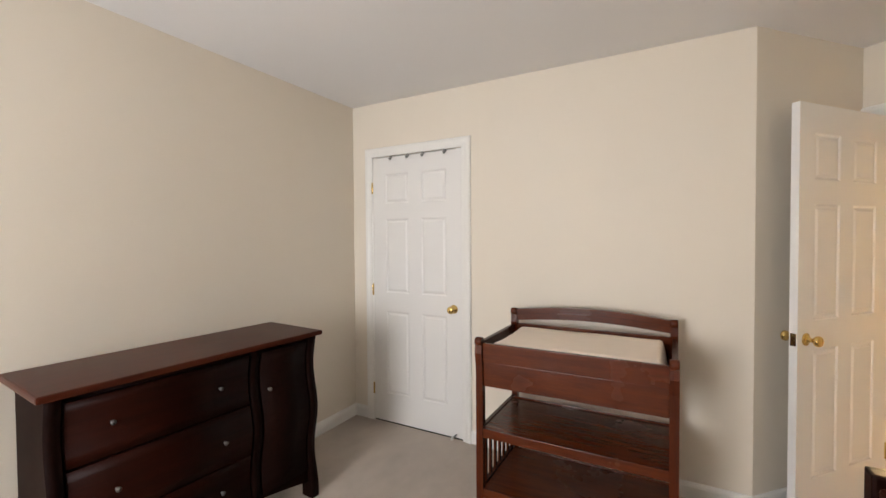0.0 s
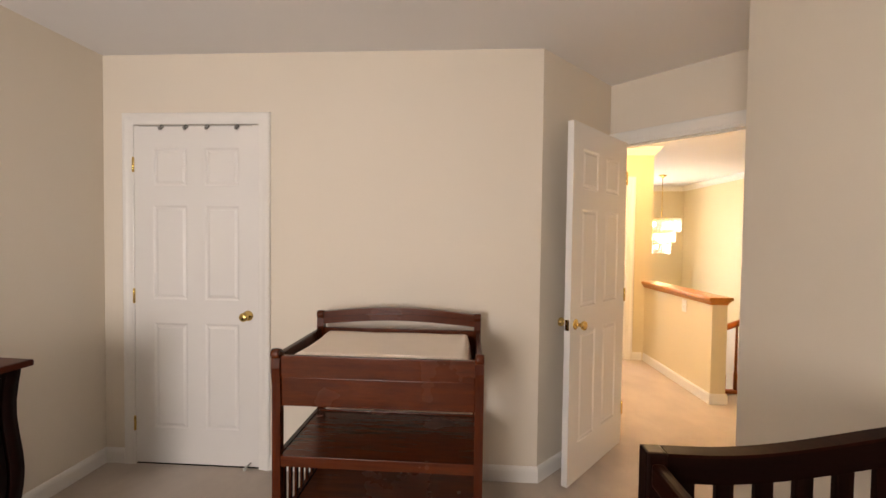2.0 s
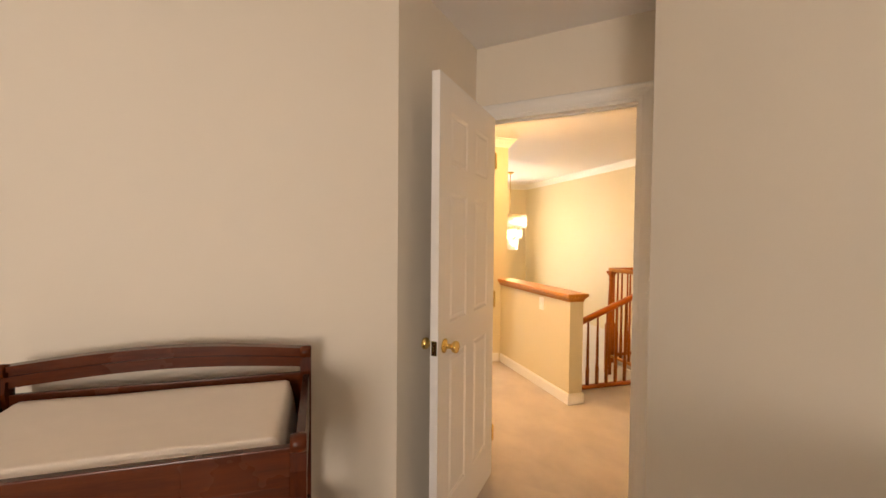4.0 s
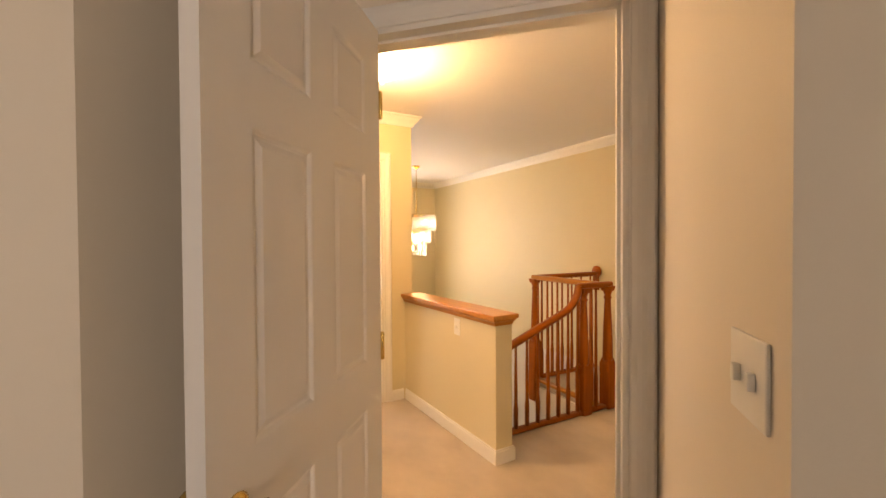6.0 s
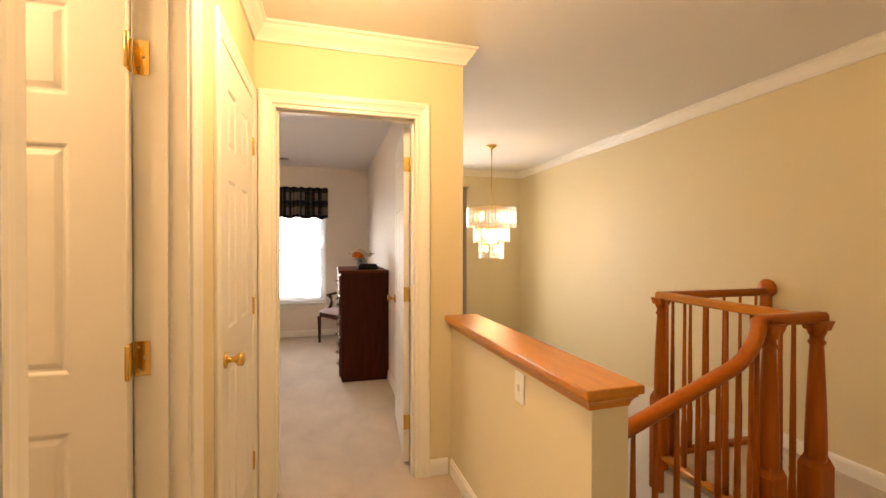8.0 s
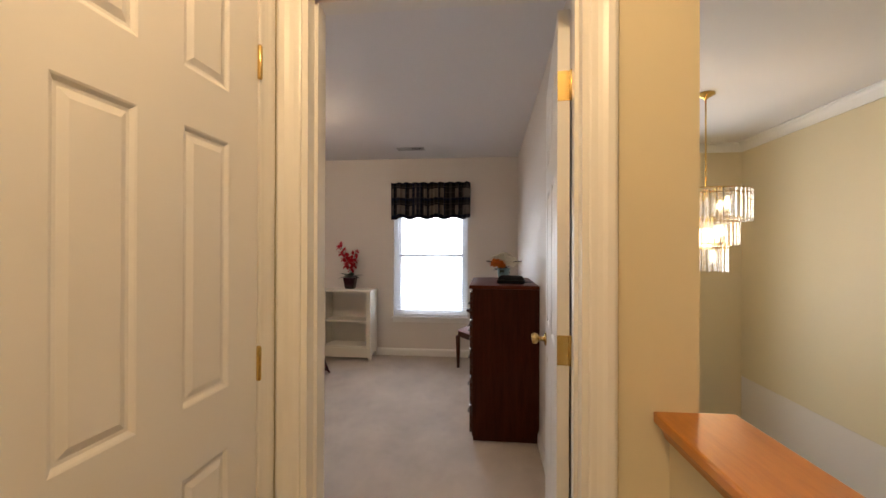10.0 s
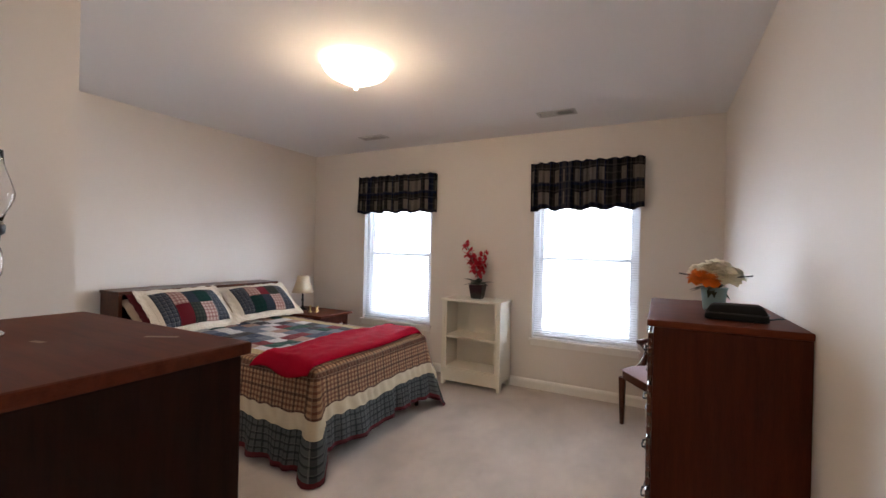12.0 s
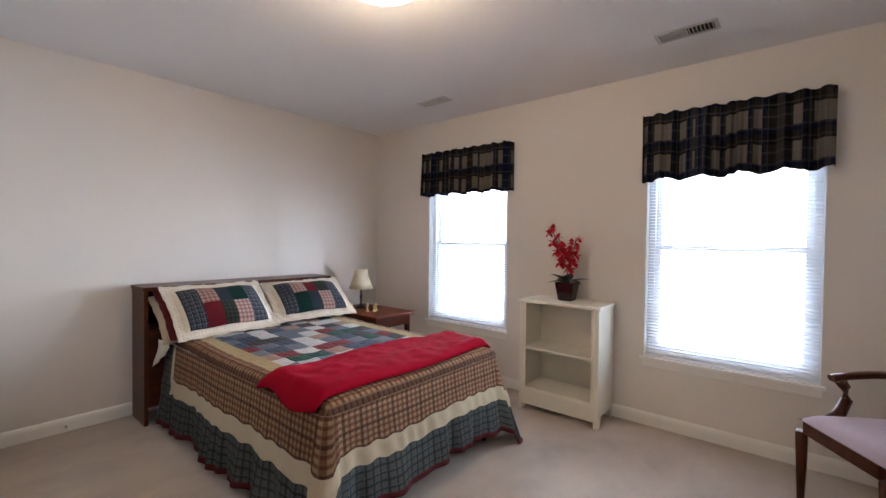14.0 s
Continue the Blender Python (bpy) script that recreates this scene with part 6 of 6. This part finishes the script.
def flower_pot():
    ob = thing("flower_arrangement", pose(2.07, 8.03, 1.072), "white and orange silk flowers in a pale blue pot", "flower arrangement")
    bm = bmesh.new()
    lathe(bm, [(0.044, 0.0), (0.048, 0.004), (0.058, 0.095), (0.064, 0.108), (0.059, 0.111), (0.0, 0.104)], 20)
    part("pot", bm, POT_BLUE, ob)
    rng = random.Random(11)
    heads = ((-0.070, -0.050, 0.150, PETAL_ORANGE, 0.052), (-0.020, -0.075, 0.140, PETAL_ORANGE, 0.046), (0.050, -0.060, 0.155, PETAL_WHITE, 0.058), (0.0, -0.010, 0.200, PETAL_WHITE, 0.056),
             (-0.075, 0.025, 0.180, PETAL_WHITE, 0.046), (0.085, 0.010, 0.165, PETAL_WHITE, 0.054), (0.045, 0.050, 0.195, PETAL_WHITE, 0.050), (0.015, -0.045, 0.180, PETAL_WHITE, 0.050), (-0.045, -0.020, 0.190, PETAL_WHITE, 0.044))
    for dx, dy, dz, mat, r in heads:
        bm = bmesh.new()
        axis = Vector((dx * 5, dy * 5 - 0.5, 0.8)).normalized()
        for layer in range(6):
            blossom(bm, Vector((dx, dy, dz)) + axis * 0.007 * layer, axis + Vector((0, 0, 0.05 * layer)), r * 1.15 * (1 - 0.13 * layer), 9 - layer // 2, rng, 0.62)
        part("blossom", bm, mat, ob, "orange silk blossom" if mat is PETAL_ORANGE else "cream silk blossom")
    bm = bmesh.new()
    for k in range(16):
        a = rng.uniform(0, 6.28)
        ln = rng.uniform(0.07, 0.125)
        leaf_blade(bm, (0, 0, 0.11), (ln * math.cos(a), ln * math.sin(a), 0.11 + rng.uniform(-0.03, 0.05)), rng.uniform(0.014, 0.024), 0.03)
    part("leaves", bm, LEAF, ob)
    for a, ln in ((0.15, 0.17), (3.0, 0.16), (5.6, 0.15)):
        bm = bmesh.new()
        tube(bm, [(0.02 * math.cos(a), 0.02 * math.sin(a), 0.11), (ln * 0.6 * math.cos(a), ln * 0.6 * math.sin(a), 0.165), (ln * math.cos(a), ln * math.sin(a), 0.172)], 0.004, 6)
        part("twig", bm, IRON, ob, "dark curled twig")
    ob.scale = (0.85, 0.85, 0.90)


flower_pot()
bs = thing("black_case", pose(2.115, 7.745, 1.0722, 0, 0, -8), "black rounded zip case lying on the chest", "case")
case = bbox((-0.105, -0.062, 0.0), (0.105, 0.062, 0.058), 0.024, 4)
for v in case.verts:
    k = 1.0 - 0.22 * v.co.z / 0.058
    v.co.x, v.co.y = v.co.x * k, v.co.y * k
for f in case.faces:
    f.smooth = True
part("soft_body", case, CASE_BLACK, bs)
bm = bmesh.new()
ring = [(0.099 * math.cos(a) / max(abs(math.cos(a)), abs(math.sin(a))) ** 0.75, 0.058 * math.sin(a) / max(abs(math.cos(a)), abs(math.sin(a))) ** 0.75, 0.027) for a in [2 * math.pi * k / 48 for k in range(49)]]
tube(bm, ring, 0.003, 6)
part("zip", bm, IRON, bs, "dark zip round the case")
cb = thing("power_cord", pose(2.20, 7.76, 1.074), "thin black cord trailing from the dish to the wall", "cord")
bm = bmesh.new()
tube(bm, [(0, 0, 0.004), (0.03, 0.02, 0.004), (0.055, 0.06, 0.004), (0.075, 0.07, 0.0045)], 0.003, 6)
part("cable", bm, IRON, cb)


def arm_chair():
    ob = thing("armchair", pose(1.855, 8.945, 0, 0, 0, 33), "chestnut wood armchair with mauve upholstered seat and open arms", "chair")
    w, d = 0.49, 0.45
    for y in (0.0, w - 0.042):
        bm = bmesh.new()
        tube(bm, [(0.022, y + 0.021, 0.0), (0.020, y + 0.021, 0.2), (0.018, y + 0.021, 0.36)], [0.018, 0.026, 0.031], 4)
        part("front_leg", bm, CHAIR_WOOD, ob)
        bm = bmesh.new()
        tube(bm, [(d + 0.05, y + 0.021, 0.0), (d + 0.005, y + 0.021, 0.2), (d - 0.01, y + 0.021, 0.42), (d + 0.015, y + 0.021, 0.65), (d + 0.07, y + 0.021, 0.92)], [0.015, 0.019, 0.021, 0.019, 0.016], 6)
        part("back_leg", bm, CHAIR_WOOD, ob)
        ya = y + (0.005 if y else 0.037) - 0.0
        bm = bmesh.new()
        tube(bm, [(d + 0.01, y + 0.021, 0.655), (d - 0.15, ya, 0.655), (0.20, ya, 0.645), (0.13, ya, 0.630)], 0.02, flat=(0.024, 0.015))
        part("arm_rest", bm, CHAIR_WOOD, ob)
        bm = bmesh.new()
        tube(bm, [(0.12, y + 0.021, 0.40), (0.17, ya, 0.46), (0.20, ya, 0.53), (0.19, ya, 0.59), (0.16, ya, 0.632)], [0.029, 0.026, 0.023, 0.023, 0.026], 8)
        part("arm_support", bm, CHAIR_WOOD, ob)
        part("side_seat_rail", bbox((0.045, y + 0.009, 0.355), (d - 0.02, y + 0.033, 0.415), 0.004), CHAIR_WOOD, ob)
    part("front_seat_rail", bbox((0.005, 0.042, 0.355), (0.034, w - 0.042, 0.415), 0.005), CHAIR_WOOD, ob)
    part("back_seat_rail", bbox((d - 0.02, 0.042, 0.355), (d + 0.005, w - 0.042, 0.415), 0.004), CHAIR_WOOD, ob)
    bm = bmesh.new()
    n = 18
    g = {}
    for i in range(n + 1):
        for j in range(n + 1):
            u, v = i / n, j / n
            e = min(1, 6 * min(u, 1 - u)) ** 0.5 * min(1, 6 * min(v, 1 - v)) ** 0.5
            g[i, j] = bm.verts.new((0.006 + (d - 0.02) * u, 0.008 + (w - 0.016) * v, 0.418 + 0.042 * e + 0.01 * e * math.sin(math.pi * u) * math.sin(math.pi * v)))
    for i in range(n):
        for j in range(n):
            bm.faces.new((g[i, j], g[i + 1, j], g[i + 1, j + 1], g[i, j + 1])).smooth = True
    box(bm, (0.006, 0.008, 0.4155), (d - 0.014, w - 0.008, 0.418))
    part("seat", bm, MAUVE, ob, "mauve upholstered seat")
    bm = bmesh.new()
    box(bm, (-0.022, 0.05, 0.0), (0.022, w - 0.05, 0.40))
    bmesh.ops.bevel(bm, geom=bm.edges[:], offset=0.014, segments=3, affect="EDGES")
    bmesh.ops.transform(bm, matrix=pose(d + 0.003, 0, 0.52, 0, 11, 0), verts=bm.verts[:])
    part("backrest", bm, MAUVE, ob, "mauve upholstered back pad")
    bm = bmesh.new()
    tube(bm, [(d + 0.07, 0.01, 0.92), (d + 0.075, w * 0.25, 0.945), (d + 0.075, w * 0.5, 0.955), (d + 0.075, w * 0.75, 0.945), (d + 0.07, w - 0.01, 0.92)], 0.02, flat=(0.018, 0.024))
    part("crest_rail", bm, CHAIR_WOOD, ob)


MAUVE = plain("mauve_upholstery", (0.36, 0.27, 0.29), 0.9, 0, 0.18, 90)
arm_chair()


def low_chest():
    ob = thing("dresser", pose(0.328, 5.925, 0), "dark mahogany dresser with worn brown top, against the wall", "dresser")
    w, d, h = 0.748, 0.540, 1.102
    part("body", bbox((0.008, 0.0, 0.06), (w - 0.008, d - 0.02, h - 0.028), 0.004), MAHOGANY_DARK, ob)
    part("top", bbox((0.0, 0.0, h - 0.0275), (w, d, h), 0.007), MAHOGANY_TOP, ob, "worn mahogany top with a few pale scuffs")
    for x in (0.03, w - 0.07):
        for y in (0.02, d - 0.07):
            part("foot", bbox((x, y, 0.0), (x + 0.04, y + 0.04, 0.0595), 0.004), MAHOGANY_DARK, ob)
    for k in range(4):
        z0 = 0.09 + 0.24 * k
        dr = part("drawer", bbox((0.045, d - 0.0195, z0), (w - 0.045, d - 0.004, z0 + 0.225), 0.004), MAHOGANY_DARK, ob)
        for x in (0.20, w - 0.20):
            bm = bmesh.new()
            lathe(bm, [(0.008, 0), (0.006, 0.010), (0.014, 0.018), (0.0, 0.026)], 12, pose(x, d - 0.004, z0 + 0.11, -90, 0, 0))
            part("knob", bm, DULL_BRASS, dr, "dull brass knob")
    for k, (x, y, a, ln) in enumerate(((0.55, 0.46, 30, 0.07), (0.40, 0.30, 10, 0.035))):
        bm = bmesh.new()
        box(bm, (-ln / 2, -0.006, 0.0), (ln / 2, 0.006, 0.0006), pose(x, y, h + 0.0002, 0, 0, a))
        part("scuff", bm, plain("pale_scuff", (0.32, 0.22, 0.17), 0.6, 0, 0.4, 200), ob, "pale scuff on the worn top")


low_chest()
pn = thing("small_black_clip", pose(0.60, 6.05, 1.1035), "small black clip lying on the dresser", "clip")
part("clip_body", bbox((-0.02, -0.006, 0.0), (0.02, 0.006, 0.006), 0.002), IRON, pn)


def oil_lamp():
    ob = thing("oil_lamp", pose(0.59, 6.182, 1.1035), "clear glass oil lamp with dark metal burner, standing on the dresser", "oil lamp")
    bm = bmesh.new()
    lathe(bm, [(0.032, 0.0), (0.033, 0.006), (0.016, 0.018), (0.012, 0.040), (0.013, 0.10), (0.018, 0.115), (0.027, 0.135), (0.029, 0.160), (0.025, 0.188), (0.016, 0.200)], 24)
    part("glass_font", bm, GLASS, ob, "clear glass foot and oil font")
    bm = bmesh.new()
    lathe(bm, [(0.016, 0.2005), (0.022, 0.204), (0.023, 0.216), (0.030, 0.222), (0.031, 0.238), (0.026, 0.246), (0.0, 0.248)], 20)
    part("burner", bm, IRON, ob, "dark metal burner collar")
    bm = bmesh.new()
    tube(bm, [(0.022, 0, 0.212), (0.042, 0, 0.212)], 0.003, 6)
    lathe(bm, [(0.008, -0.002), (0.009, 0.0), (0.008, 0.002)], 10, pose(0.044, 0, 0.212, 0, 90, 0))
    part("wick_knob", bm, IRON, ob)
    bm = bmesh.new()
    lathe(bm, [(0.026, 0.247), (0.030, 0.262), (0.043, 0.292), (0.045, 0.310), (0.036, 0.342), (0.027, 0.372), (0.025, 0.400)], 24)
    bmesh.ops.delete(bm, geom=[f for f in bm.faces if len(f.verts) > 4], context="FACES_ONLY")
    g = part("glass_chimney", bm, GLASS, ob, "clear glass chimney")
    g.modifiers.new("thickness", "SOLIDIFY").thickness = 0.002


oil_lamp()
dsx = thing("door_stop_spring", pose(-2.036, 7.15, 0.04, 0, 0, 90), "small spring door stop on the bedroom baseboard", "door stop")
bm = bmesh.new()
tube(bm, [(0, 0, 0), (0, -0.06, 0)], 0.006, 8)
part("spring", bm, PEWTER, dsx)
part("rubber_tip", bbox((-0.009, -0.075, -0.009), (0.009, -0.06, 0.009), 0.003), WHITE_PLASTIC, dsx)
